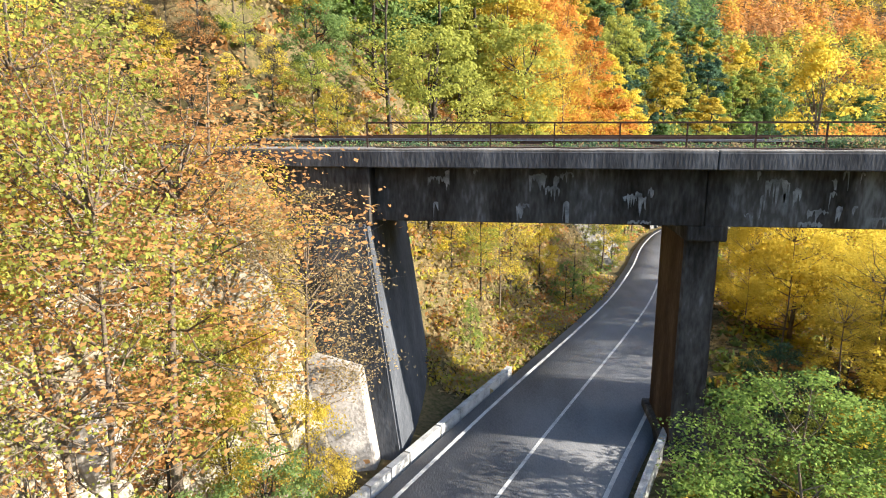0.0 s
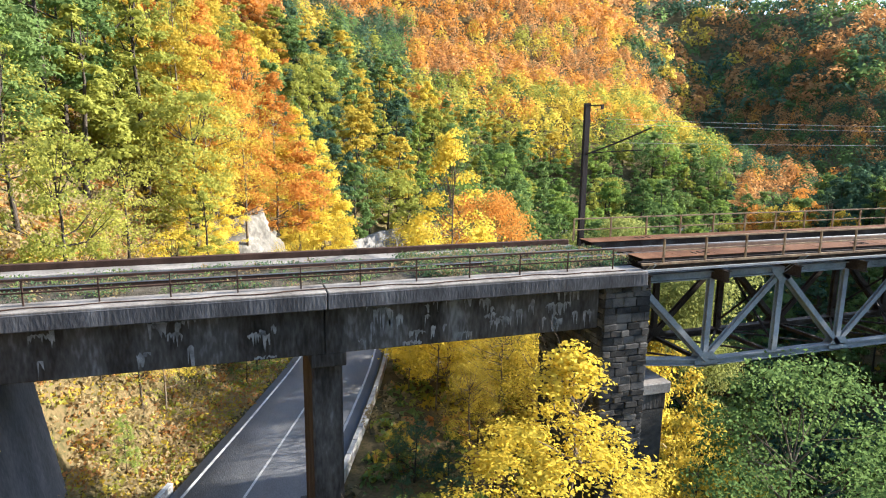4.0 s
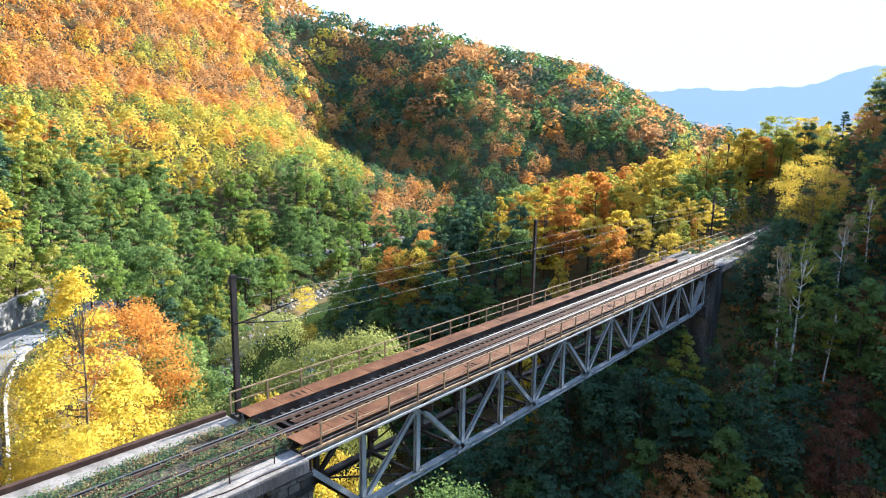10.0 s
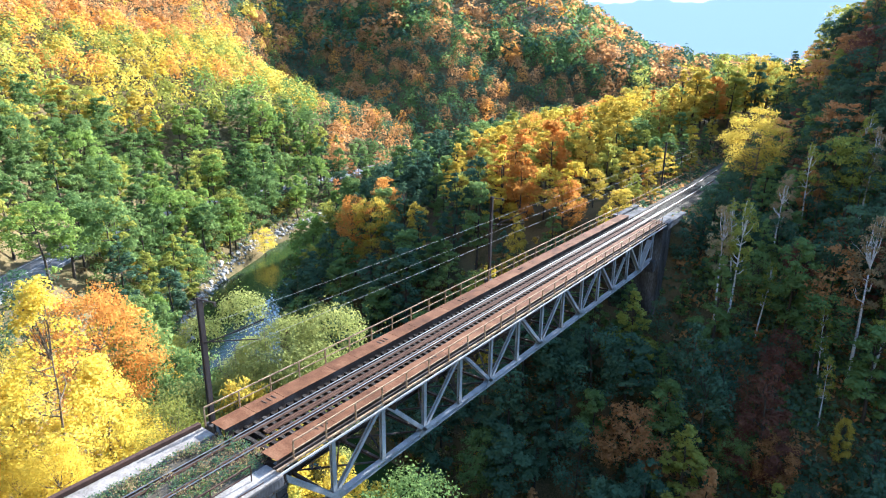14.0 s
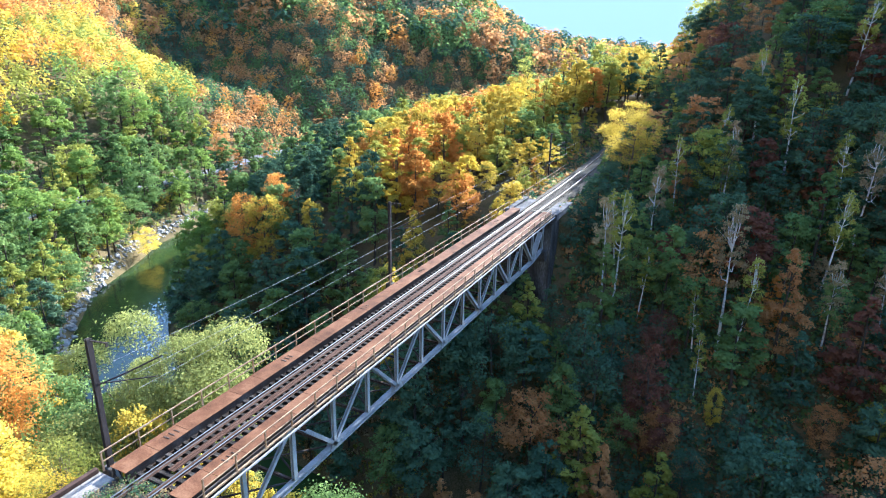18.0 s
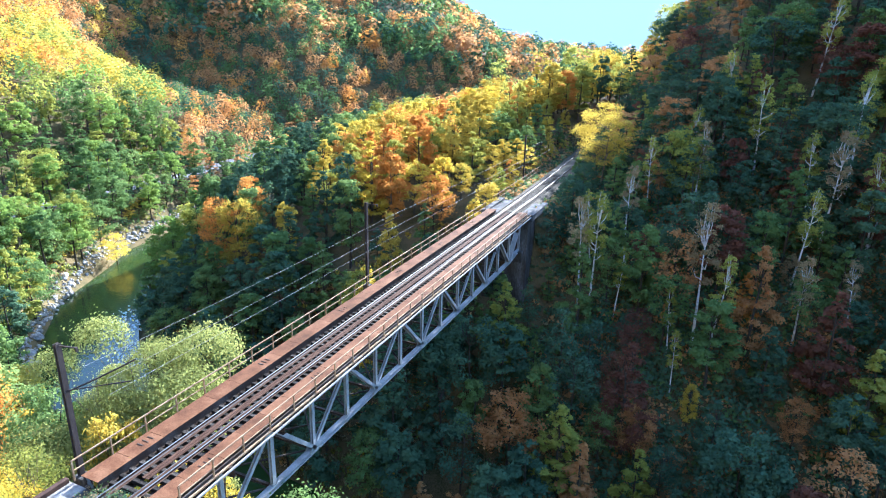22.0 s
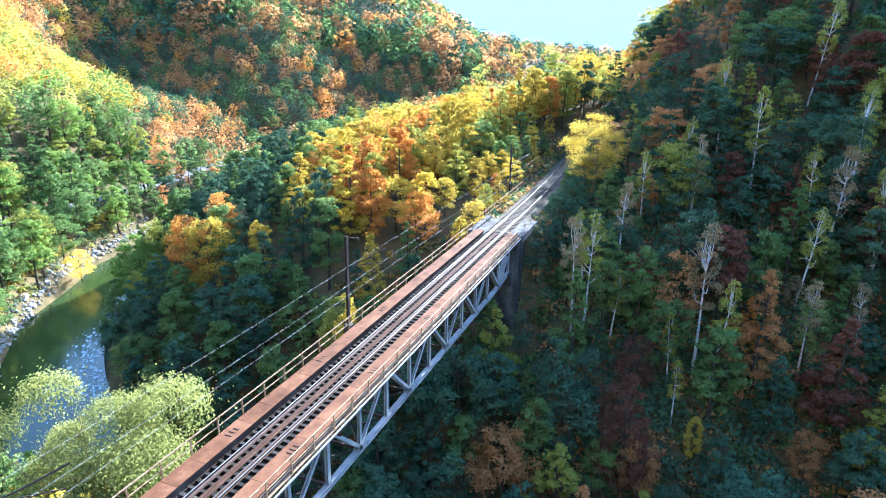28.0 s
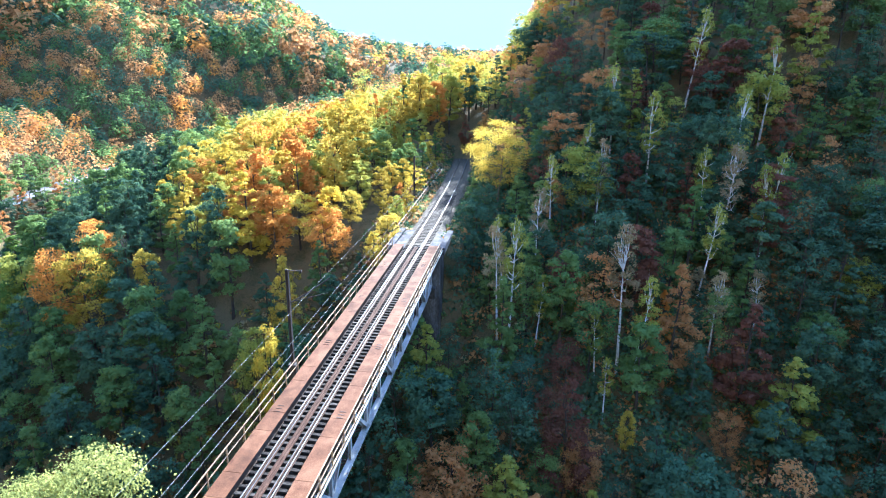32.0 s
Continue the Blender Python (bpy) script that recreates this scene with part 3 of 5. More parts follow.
for k, x in enumerate(XS):
    # inner struts and braces take dark coats for the same shade
    part("floor_beam", beam(bmesh.new(), (x, 0.15, TOPZ + 0.1), (x, 5.5, TOPZ + 0.1), 0.22, 0.5, flange=0.03), M_RUSTY_SHADE_STEEL, truss)
    part("bottom_strut", beam(bmesh.new(), (x, 1.2, BOTZ + (0.42 if k in (0, 14) else 0)), (x, 4.8, BOTZ + (0.42 if k in (0, 14) else 0)), 0.18, 0.18, flange=0.02), M_RUSTY_SHADE_STEEL, truss)
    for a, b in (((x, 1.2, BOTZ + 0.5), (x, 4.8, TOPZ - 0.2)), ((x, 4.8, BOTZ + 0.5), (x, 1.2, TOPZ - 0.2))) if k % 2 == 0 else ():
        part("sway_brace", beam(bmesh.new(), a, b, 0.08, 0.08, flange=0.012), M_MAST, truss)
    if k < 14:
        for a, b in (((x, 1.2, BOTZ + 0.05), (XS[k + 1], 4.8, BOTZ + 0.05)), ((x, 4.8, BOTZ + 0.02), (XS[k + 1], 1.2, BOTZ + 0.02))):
            part("lateral_brace", beam(bmesh.new(), a, b, 0.09, 0.08, flange=0.012), M_RUSTY_SHADE_STEEL, truss)
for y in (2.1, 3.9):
    part("stringer", beam(bmesh.new(), (XS[0] - 0.3, y, -0.355), (XE + 0.3, y, -0.355), 0.3, 0.5, flange=0.04), M_RUSTY_SHADE_STEEL, truss, "rust-stained stringer under the rails")
# walkways on both sides: plates on longitudinal edge girders
WR, WL = (0.42, 1.45), (4.4, 5.42)
plates = []
for lo, hi in (WR, WL):
    x0 = XS[0] - (0.25 if lo < 3 else 0.2)
    for y in (lo + 0.05, hi - 0.05):
        part("walkway_girder", beam(bmesh.new(), (x0 + 0.05, y, 0.13), (XE + 0.5, y, 0.13), 0.1, 0.55, flange=0.02), M_RUSTY_SHADE_STEEL, truss)
    pitch = (XE + 0.55 - x0) / 29
    for k in range(29):
        a = x0 + k * pitch
        plate = part("walkway_plate", box(bmesh.new(), (a, lo - 0.04, 0.41), (a + pitch - 0.012, hi + 0.04, 0.425 + 0.006 * (k % 3)), 0.004), M_PLATE, truss, "rust-red chequer plate")
        plates.append(plate)
for side, (lo, hi) in enumerate((WR, WL)):
    for k in range(6):
        for q in range(3):
            a = XS[0] + 2.6 + k * 9.1 + q * 0.32
            part("cleat", box(bmesh.new(), (a, (lo + hi) / 2 - 0.2, 0.42), (a + 0.06, (lo + hi) / 2 + 0.2, 0.455), 0.006), M_RUSTY_SHADE_STEEL, plates[side * 29 + max(0, min(28, int((a - XS[0]) / 1.9)))], "rusty foot cleat")
for x in XS[::2]:
    for y, s in ((0.0, -1), (6.0, 1)):
        part("bracket", beam(bmesh.new(), (x, y + 0.05 * s if s < 0 else 5.5, 0.3), (x, 1.2 if s < 0 else 4.8, TOPZ - 0.2), 0.1, 0.14, flange=0.02), M_STEEL, truss)
for y, z, m in ((-0.02, 0.28, M_RAILING), (0.2, 0.3, M_RUSTY_SHADE_STEEL), (-0.08, 0.02, M_STEEL)):
    part("service_pipe", beam(bmesh.new(), (XS[0] - 0.6, y, z), (XE + 0.4, y, z), 0.09, 0.09), m, truss, "cable duct along the deck edge")

# railings
for name, y, base, xs, m, hh, lab in (("bridge_railing", -0.02, 0.3, np.arange(0.75, 55.5, 2.03), M_RAILING, 1.0, "rusty yellowish steel railing of posts and two rails"),
                                      ("bridge_railing", 5.55, 0.3, np.arange(-0.1, 55.8, 2.03), M_RAILING, 1.05, "rusty yellowish steel railing of posts and two rails"),
                                      ("viaduct_railing", 0.55, 0.05, np.arange(-23.4, -1.0, 2.02), M_DARKRAIL, 0.8, "dark rusted thin railing on the concrete ledge"),
                                      ("line_railing", 6.4, -0.3, np.arange(60, 86, 2.2), M_RAILING, 1.2, "steel railing beside the track on the hillside")):
    rail = thing(name, lab, "railing", "bridge railings")
    yy = lambda x: y + float(track_y(x)) - 3.0
    for x in xs:
        w = 0.045 if m is M_DARKRAIL else 0.07
        part("post", beam(bmesh.new(), (x, yy(x), base), (x, yy(x), base + hh), w, w, up=(0, 1, 0)), m, rail)
    for f, w in ((1.0, 0.06), (0.5, 0.045)):
        for a, b in zip(xs[:-1], xs[1:]):
            part("rail_bar", beam(bmesh.new(), (a, yy(a), base + hh * f), (b, yy(b), base + hh * f), w, w), m, rail)

# ---- railway track ----
track = thing("railway_track", "single railway track with shiny worn rails and guard rails", "railway track")
tx = np.arange(-75, 114, 1.5)
tline = np.column_stack([tx, track_y(tx), np.full(len(tx), 0.1)])
for off in (0.75, -0.75):
    link_mesh("rail_head", *ribbon(tline, (off + 0.036, off + 0.03, off - 0.03, off - 0.036), (0.125, 0.15, 0.15, 0.125)), M_RAIL, track, "polished rail head")
    link_mesh("rail_web", *ribbon(tline, (off + 0.07, off + 0.012, off + 0.012, off + 0.036, off - 0.036, off - 0.012, off - 0.012, off - 0.07), (0.0, 0.02, 0.1, 0.12, 0.12, 0.1, 0.02, 0.0)), M_RAIL_SIDE, track, "brown rail web and foot")
gline = tline[(tx > -10) & (tx < 64)]
for off in (0.53, -0.53):
    link_mesh("guard_rail", *ribbon(gline, (off + 0.05, off + 0.03, off + 0.03, off - 0.03, off - 0.03, off - 0.05), (0.0, 0.02, 0.13, 0.13, 0.02, 0.0)), M_RAIL_SIDE, track, "guard rail beside the running rail")
    link_mesh("guard_head", *ribbon(gline, (off + 0.03, off + 0.026, off - 0.026, off - 0.03), (0.125, 0.14, 0.14, 0.125)), M_GUARD, track, "worn top of the guard rail")
for off in (0.095, -0.095):
    link_mesh("middle_plank", *ribbon(tline[(tx > 0) & (tx < 56)], (off + 0.09, off + 0.09, off - 0.09, off - 0.09), (0.0, 0.06, 0.06, 0.0)), M_PLANK, track, "rust-coloured plank strip between the rails")
sl = box(bmesh.new(), (-0.12, -1.3, 0), (0.12, 1.3, 0.2), 0.015)
first = part("sleeper", sl, M_SLEEPER, track)
first.location = (0.2, 3, -0.1)
for k in range(1, 104):
    o = first.copy()
    scene.collection.objects.link(o)
    o.location = (0.2 + 0.545 * k, 3 + 0.03 * math.sin(k * 7.3), -0.1)
for k in range(100):
    x = 57.5 + 0.62 * k if k < 40 else -27 - 0.62 * (k - 40)
    o = first.copy()
    scene.collection.objects.link(o)
    o.location, o.rotation_euler = (x, float(track_y(x)), -0.12), (0, 0, 0.0032 * max(0, x - 62))
bl = np.arange(-75, 0.6, 1.5)
bl[-1] = -0.1
for seg in (bl, np.arange(55.8, 115, 1.5)):
    bed = np.column_stack([seg, track_y(seg), np.zeros(len(seg))])
    tagged(link_mesh("ballast", *ribbon(bed, (2.3, 1.85, 1.2, 0.4, -0.4, -1.2, -1.85, -2.3), (-0.5, -0.01, 0.04, 0.05, 0.05, 0.04, -0.01, -0.5)), M_BALLAST, smooth=True), "weedy brown ballast under the track", "ballast", kind="structure")

# far abutment of the truss
far_ab = thing("far_abutment", "pale grey concrete abutment at the hillside end", "abutment")
part("abutment_wall", box(bmesh.new(), (XE + 0.3, 0.2, -14), (XE + 3.5, 5.9, -0.5), 0.08), M_CONCRETE, far_ab)
part("abutment_cap", box(bmesh.new(), (XE + 0.25, -0.3, -0.5), (XE + 7.5, 6.3, 0.02), 0.05), M_EDGE, far_ab, "pale worn concrete slab")
for y in (-0.3, 5.6):
    part("parapet", box(bmesh.new(), (XE + 0.3, y, 0.0), (XE + 7.4, y + 0.7, 0.3), 0.03), M_EDGE, far_ab)
part("bearing_seat", box(bmesh.new(), (XE - 0.6, 0.6, -5.6), (XE + 0.32, 5.4, -4.3), 0.05), M_CONCRETE, far_ab)


# ---- masts and wires ----
def mast(x, y, z, top, lean=0.0):
    m = thing("catenary_mast", "dark lattice-like tarred catenary mast with a slanted bracket", "mast", "catenary masts", at=(x, y, z))
    h = top - z
    part("pole", beam(bmesh.new(), (0, 0, 0), (lean, 0, h), 0.26, 0.2, up=(0, 1, 0), flange=0.05), M_MAST, m)
    part("foot", box(bmesh.new(), (-0.3, -0.3, -1.2), (0.3, 0.3, 0.12), 0.04), M_CONCRETE, m)
    arm = part("head_arm", beam(bmesh.new(), (lean, 0.1, h - 0.1), (lean + 0.25, -0.9, h - 0.12), 0.06, 0.06), M_MAST, m)
    part("insulator", beam(bmesh.new(), (lean + 0.25, -0.9, h - 0.3), (lean + 0.25, -0.9, h - 0.08), 0.1, 0.1), M_MAST, arm)
    v, q = tube([(lean, -0.1, h * 0.66), (lean + 0.9, -1.2, h * 0.74), (lean + 1.9, -2.4, h * 0.84)], 0.04)
    link_mesh("bracket_arm", v, q, M_MAST, m)
    v, q = tube([(lean, -0.1, h * 0.67), (lean + 1.6, -2.3, h * 0.7)], 0.03)
    link_mesh("steady_arm", v, q, M_MAST, m)
    return m


MASTS = [(0.7, 6.25, -0.3, 6.75), (28.3, 6.75, -0.4, 7.0), (77.5, 7.6, -0.5, 6.6)]
for x, y, z, top in MASTS:
    mast(x, y, z, top)
spans = sorted(MASTS)
for a, b in zip(spans[:-1], spans[1:]):
    for y, za, sag in ((3.35, 4.95, 0.04), (3.3, 5.75, 0.12), (4.7, 6.0, 0.1)):
        t = np.linspace(0, 1, 14)
        xs = a[0] + t * (b[0] - a[0])
        v, q = tube(np.column_stack([xs, track_y(xs) - 3 + y, za - 4 * sag * t * (1 - t)]), 0.007, 4)
        tagged(link_mesh("overhead_wire", v, q, M_WIRE), "thin overhead wire strung between the masts", "wire", "overhead wires")

# ---- road barriers ----
for off, lo, hi in ((3.6, -14, 7.5), (-3.9, -14, 70)):
    bar = thing("road_barrier", "low whitewashed concrete road barrier along the verge", "barrier", "road barriers")
    seg = [p for p in road_line if lo < p[1] < hi and p[0] < 30]
    for a, b in zip(seg[:-1], seg[1:]):
        w = (b - a)[:2] / np.linalg.norm((b - a)[:2])
        n = np.array([-w[1], w[0]]) * off
        c, d = (a[0] + n[0], a[1] + n[1], a[2] + 0.0), (b[0] + n[0], b[1] + n[1], b[2] + 0.0)
        part("barrier_block", beam(bmesh.new(), (c[0] + 0.03 * w[0], c[1] + 0.03 * w[1], c[2]), (d[0] - 0.03 * w[0], d[1] - 0.03 * w[1], d[2]), 0.24, 0.84 if off < 0 else 0.56), M_WHITE, bar)

# far mountains, one range behind the other, with haze painted as pale blue glow
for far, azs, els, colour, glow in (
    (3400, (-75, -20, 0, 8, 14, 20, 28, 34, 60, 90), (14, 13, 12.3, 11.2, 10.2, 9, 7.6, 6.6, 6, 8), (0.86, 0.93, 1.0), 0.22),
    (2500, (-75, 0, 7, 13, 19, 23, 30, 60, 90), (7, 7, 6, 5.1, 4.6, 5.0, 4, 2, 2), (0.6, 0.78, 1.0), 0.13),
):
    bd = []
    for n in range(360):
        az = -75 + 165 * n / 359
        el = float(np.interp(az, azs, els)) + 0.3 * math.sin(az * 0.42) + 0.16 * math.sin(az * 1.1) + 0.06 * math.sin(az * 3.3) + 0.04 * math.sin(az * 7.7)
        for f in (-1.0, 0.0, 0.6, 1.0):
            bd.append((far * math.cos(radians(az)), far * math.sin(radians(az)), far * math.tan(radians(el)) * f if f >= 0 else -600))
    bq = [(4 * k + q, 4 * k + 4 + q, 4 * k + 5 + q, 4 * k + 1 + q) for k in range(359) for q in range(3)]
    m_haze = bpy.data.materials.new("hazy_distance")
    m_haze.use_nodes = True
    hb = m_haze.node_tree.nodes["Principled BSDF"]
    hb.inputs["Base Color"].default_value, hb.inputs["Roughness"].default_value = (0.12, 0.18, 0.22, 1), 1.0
    # the emission is the haze in front of the range, not a lamp
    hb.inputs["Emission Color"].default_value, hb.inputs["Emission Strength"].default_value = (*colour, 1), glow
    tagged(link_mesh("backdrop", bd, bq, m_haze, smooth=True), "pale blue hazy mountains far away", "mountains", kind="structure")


# ---- trees ----
def leaves(rng, centres, outward, size, flat=0.75, corners=4):
    """Leaf-shaped faces of four or three corners at the centres, turned mostly outwards."""
    n = len(centres)
    nrm = outward * 0.9 + rng.normal(size=(n, 3)) * flat + np.array([0, 0, 0.25])
    nrm /= np.linalg.norm(nrm, axis=1)[:, None]
    a = np.cross(nrm, rng.normal(size=(n, 3)))
    a /= np.linalg.norm(a, axis=1)[:, None]
    b = np.cross(nrm, a)
    s = size * rng.uniform(0.6, 1.35, (n, 1))
    if corners == 3:
        v = np.stack([centres - a * s, centres + a * s * 0.6 - b * s * 0.75, centres + a * s * 0.6 + b * s * 0.75], 1)
        return v.reshape(-1, 3), np.arange(3 * n).reshape(-1, 3)
    v = np.stack([centres - a * s, centres - b * s * 0.62 + nrm * s * 0.18 - a * s * 0.1, centres + a * s, centres + b * s * 0.62 + nrm * s * 0.18 - a * s * 0.1], 1)
    return v.reshape(-1, 3), np.arange(4 * n).reshape(-1, 4)


def envelope(shape, u):
    if shape == "cone":
        return np.where(u < 0.2, 0.55 + 2.2 * u, 1.0 - (u - 0.2) / 0.82) * 0.98 + 0.04
    if shape == "tall":
        return np.sqrt(np.maximum(0, np.sin(np.pi * (0.08 + 0.9 * u)))) * (1 - 0.25 * u)
    if shape == "bush":
        return np.sqrt(np.maximum(0, 1 - u * u)) * (0.8 + 0.2 * np.minimum(1, 4 * u))
    return np.sqrt(np.maximum(0.02, np.sin(np.pi * (0.1 + 0.86 * u))))


def crown_shape(rng, shape, h, r, low, count, size, blobs, shell=0.25, corners=4):
    """Clumps of leaves round the ends of limbs, within an uneven outline."""
    blobs = int(blobs * {"cone": 2.6, "bush": 2.2, "round": 2.2}.get(shape, 1.6))
    u = rng.uniform(0, 1, blobs) ** (1.3 if shape == "cone" else 0.85)
    ang = rng.uniform(0, 2 * np.pi, blobs) + np.arange(blobs) * 2.4
    reach = envelope(shape, u) * r * rng.uniform(0.35, 0.92 if shape != "bush" else 1.12, blobs) ** 0.7
    c = np.stack([np.cos(ang) * reach, np.sin(ang) * reach, low + u * (h - low) * 0.95], 1)
    rb = r * rng.uniform(0.2, 0.42, blobs) * (0.5 + 0.5 * envelope(shape, u)) * {"cone": 0.62, "bush": 0.62, "round": 0.8}.get(shape, 1)
    pick = rng.choice(blobs, count, p=rb**2 / (rb**2).sum())
    way = rng.normal(size=(count, 3))
    way /= np.linalg.norm(way, axis=1)[:, None]
    way[:, 2] = np.where(way[:, 2] < -0.35, -way[:, 2], way[:, 2])
    rad = rb[pick] * (shell + (1 - shell) * rng.uniform(0, 1, count) ** 0.5) * rng.uniform(0.8, 1.2, count) * np.where(rng.uniform(size=count) < (0.06 if shape == "dome" else 0.22 if count > 9000 else 0.16), rng.uniform(1.1, 1.6, count), 1)
    pos = c[pick] + way * rad[:, None] * np.array([1, 1, 0.75])
    return leaves(rng, pos, way, size, 0.62 if corners == 4 else 0.36, corners), c


def trunk_shape(rng, h, r, low, ends, thick, limbs, sides=6, lean=0.0):
    z = np.linspace(-0.8, h * 0.86, 8)
    wob = np.cumsum(rng.normal(size=(8, 2)) * 0.05 * r / 3, axis=0)
    stem = np.column_stack([wob[:, 0] + lean * z, wob[:, 1], z])
    pieces = [tube(stem, thick * np.linspace(1.15, 0.12, 8), sides)]
    for k in range(min(limbs, len(ends))):
        e = ends[k]
        z0 = max(low * 0.6, min(h * 0.7, e[2] - 0.45 * np.hypot(e[0], e[1]) - 0.4))
        b = np.array([np.interp(z0, z, stem[:, 0]), np.interp(z0, z, stem[:, 1]), z0])
        m = (b + e) / 2 + rng.normal(size=3) * 0.15 + np.array([0, 0, -0.1 * r])
        pieces.append(tube([b, m, e], [thick * 0.42, thick * 0.26, thick * 0.06], max(4, sides - 2)))
        for _ in range(2):
            tip = e + rng.normal(size=3) * r * 0.25
            pieces.append(tube([m, (m + tip) / 2 + rng.normal(size=3) * 0.1, tip], [thick * 0.16, thick * 0.1, thick * 0.03], 3))
    return joined(pieces)


# shape: crown height share where it starts, radius, leaf clump counts and sizes by nearness
FORMS = {"round": (0.26, 3.4), "tall": (0.22, 2.35), "plume": (0.14, 2.7), "billow": (0.16, 4.6), "cone": (0.12, 3.3), "bush": (0.04, 4.2), "sparse": (0.3, 2.7), "birch": (0.42, 1.5)}
NEAR = {0: (16500, 0.066, 52), 1: (6500, 0.105, 34), 2: (4400, 0.155, 28)}
STOCK = {}


def stock(form, colour, near, variant):
    """The meshes of one kind of tree, 12 m high, made once."""
    key = (form, colour, near, variant)
    if key not in STOCK:
        rng = np.random.default_rng(100 * near + 10 * variant + len(form) * 7 + len(colour))
        lowf, r = FORMS[form]
        n, size, blobs = NEAR[near]
        shell = 0.25
        env = {"sparse": "tall", "birch": "tall", "plume": "cone", "billow": "dome"}.get(form, form)
        if form == "billow":
            blobs, size, n, shell = 6, size * 0.78, int(n * 1.6), 0.7
        if form in ("sparse", "birch"):
            n, size = int(n * (0.55 if near == 0 else 0.4)), size * (0.62 if near == 0 else 0.85)
        (v, q), ends = crown_shape(rng, env, 12.0, r, 12 * lowf, n, size, blobs, shell, 4 if near < 2 else 3)
        crown = link_mesh("crown", v, q, M_LEAF[colour])
        tv, tq = trunk_shape(rng, 12.0, r, 12 * lowf, ends, {"birch": 0.15, "sparse": 0.08 if near == 0 else 0.13, "cone": 0.075}.get(form, 0.17 if near else 0.085), {0: 26, 1: 14, 2: 5}[near], {0: 8, 1: 6, 2: 5}[near], rng.uniform(-0.05, 0.05))
        trunk = link_mesh("trunk", tv, tq, M_BIRCH if form == "birch" else M_TWIG if near == 0 else M_BARK, smooth=True)
        STOCK[key] = (crown.data, trunk.data)
        bpy.data.objects.remove(crown)
        bpy.data.objects.remove(trunk)
    return STOCK[key]


COLOUR_WORDS = {"fresh": "fresh green", "yellow": "bright yellow", "gold": "golden", "orange": "orange", "rust": "rusty brown", "red": "dull red", "lime": "yellow-green", "green": "green", "dark": "dark green", "willow": "silvery green", "dry": "dry tan"}
FORM_WORDS = {"plume": ("tall pointed beech-like tree", "tree"), "billow": ("billowy willow-like tree", "tree"), "round": ("broad-crowned tree", "tree"), "tall": ("tall slender forest tree", "tree"), "cone": ("cone-shaped tree", "tree"), "bush": ("dense bush", "bush"), "sparse": ("thin half-bare tree", "tree"), "birch": ("white-stemmed birch", "birch tree")}
tree_rng = np.random.default_rng(11)


def tree(x, y, h, colour, form="round", near=1, width=1.0, z=None, where="on the wooded slope"):
    z = float(land(x, y)) - 0.15 if z is None else z
    words, cat = FORM_WORDS[form]
    t = thing("tree" if cat != "bush" else "bush", f"{COLOUR_WORDS[colour]} autumn {words} {where}", cat, "valley trees" if cat != "bush" else "valley bushes", at=(x, y, z))
    s = h / 12.0
    t.rotation_euler = (0, 0, tree_rng.uniform(0, 6.28))
    t.scale = (s * width, s * width, s)
    crown, trunk = stock(form, colour, near, int(tree_rng.integers(0, 2)) if near else 0)
    for nm, me in (("trunk", trunk), ("crown", crown)):
        o = new(nm, me)
        o.parent = t
    return t


# trees that stand out, each by itself: place, height, colour, form, nearness, width
SLOPE_BY_THE_ROAD = [
    (-26.8, -7.0, 3.2, "rust", "sparse", 0, 1.8), (-28.0, -8.4, 3.4, "rust", "sparse", 0, 1.2), (-24.9, -8.4, -7.4, "fresh", "bush", 1, 0.8), (-23.8, -5.0, -8.0, "green", "bush", 1, 0.8), (-26.4, -9.4, 3.6, "lime", "sparse", 0, 1.0), (-29.0, -7.6, 5.6, "dry", "sparse", 0, 1.3), (-29.4, -9.4, 2.6, "gold", "sparse", 0, 1.3), (-24.6, -2.8, -0.6, "dry", "sparse", 0, 1.3),
    (-26.3, -3.4, 1.2, "gold", "sparse", 0, 1.3), (-24.6, -5.6, -3.8, "gold", "bush", 0, 0.8), (-30.0, -5, 4, "gold", "sparse", 0, 1.2), (-31.5, -9, 5, "lime", "sparse", 0, 1.3), (-24.2, -6.9, -6.4, "green", "bush", 1, 1.2),
    (-25.2, -9.4, -6.2, "green", "bush", 1, 1.2), (-26.6, -12, -5.6, "lime", "bush", 1, 1.2), (-27.5, -5.2, -2.5, "lime", "bush", 1, 0.9),
]
# the four dark bushes at the pier foot stand in for shade there
PIER_TREES = [
    (-5.2, -3.6, -0.9, "yellow", "cone", 0, 1.75), (-11.9, -6.2, -4.2, "fresh", "bush", 0, 1.6), (-6.5, 4.5, -8.2, "dark", "bush", 1, 1.1), (-9.2, 2.5, -8.8, "dark", "bush", 1, 0.9), (-8.8, -4.8, -4.9, "fresh", "bush", 0, 1.0),
    (-6.0, -7.4, -6.5, "lime", "bush", 1, 1.2), (-9.6, -1.8, -6.6, "lime", "bush", 1, 1.0), (-2.0, -7.5, -7, "gold", "round", 1, 1.1), (6.4, -2.6, -3.1, "green", "round", 0, 1.05), (4.4, -5.5, -8, "green", "round", 1, 1.1), (-8.0, 5.4, -7.4, "dark", "bush", 1, 1.2), (-7.6, 0.6, -7.6, "dark", "bush", 1, 1.1),
    (10, -5, -10, "dark", "round", 1, 1.1), (3, -2, -9, "green", "bush", 1, 0.8),
]
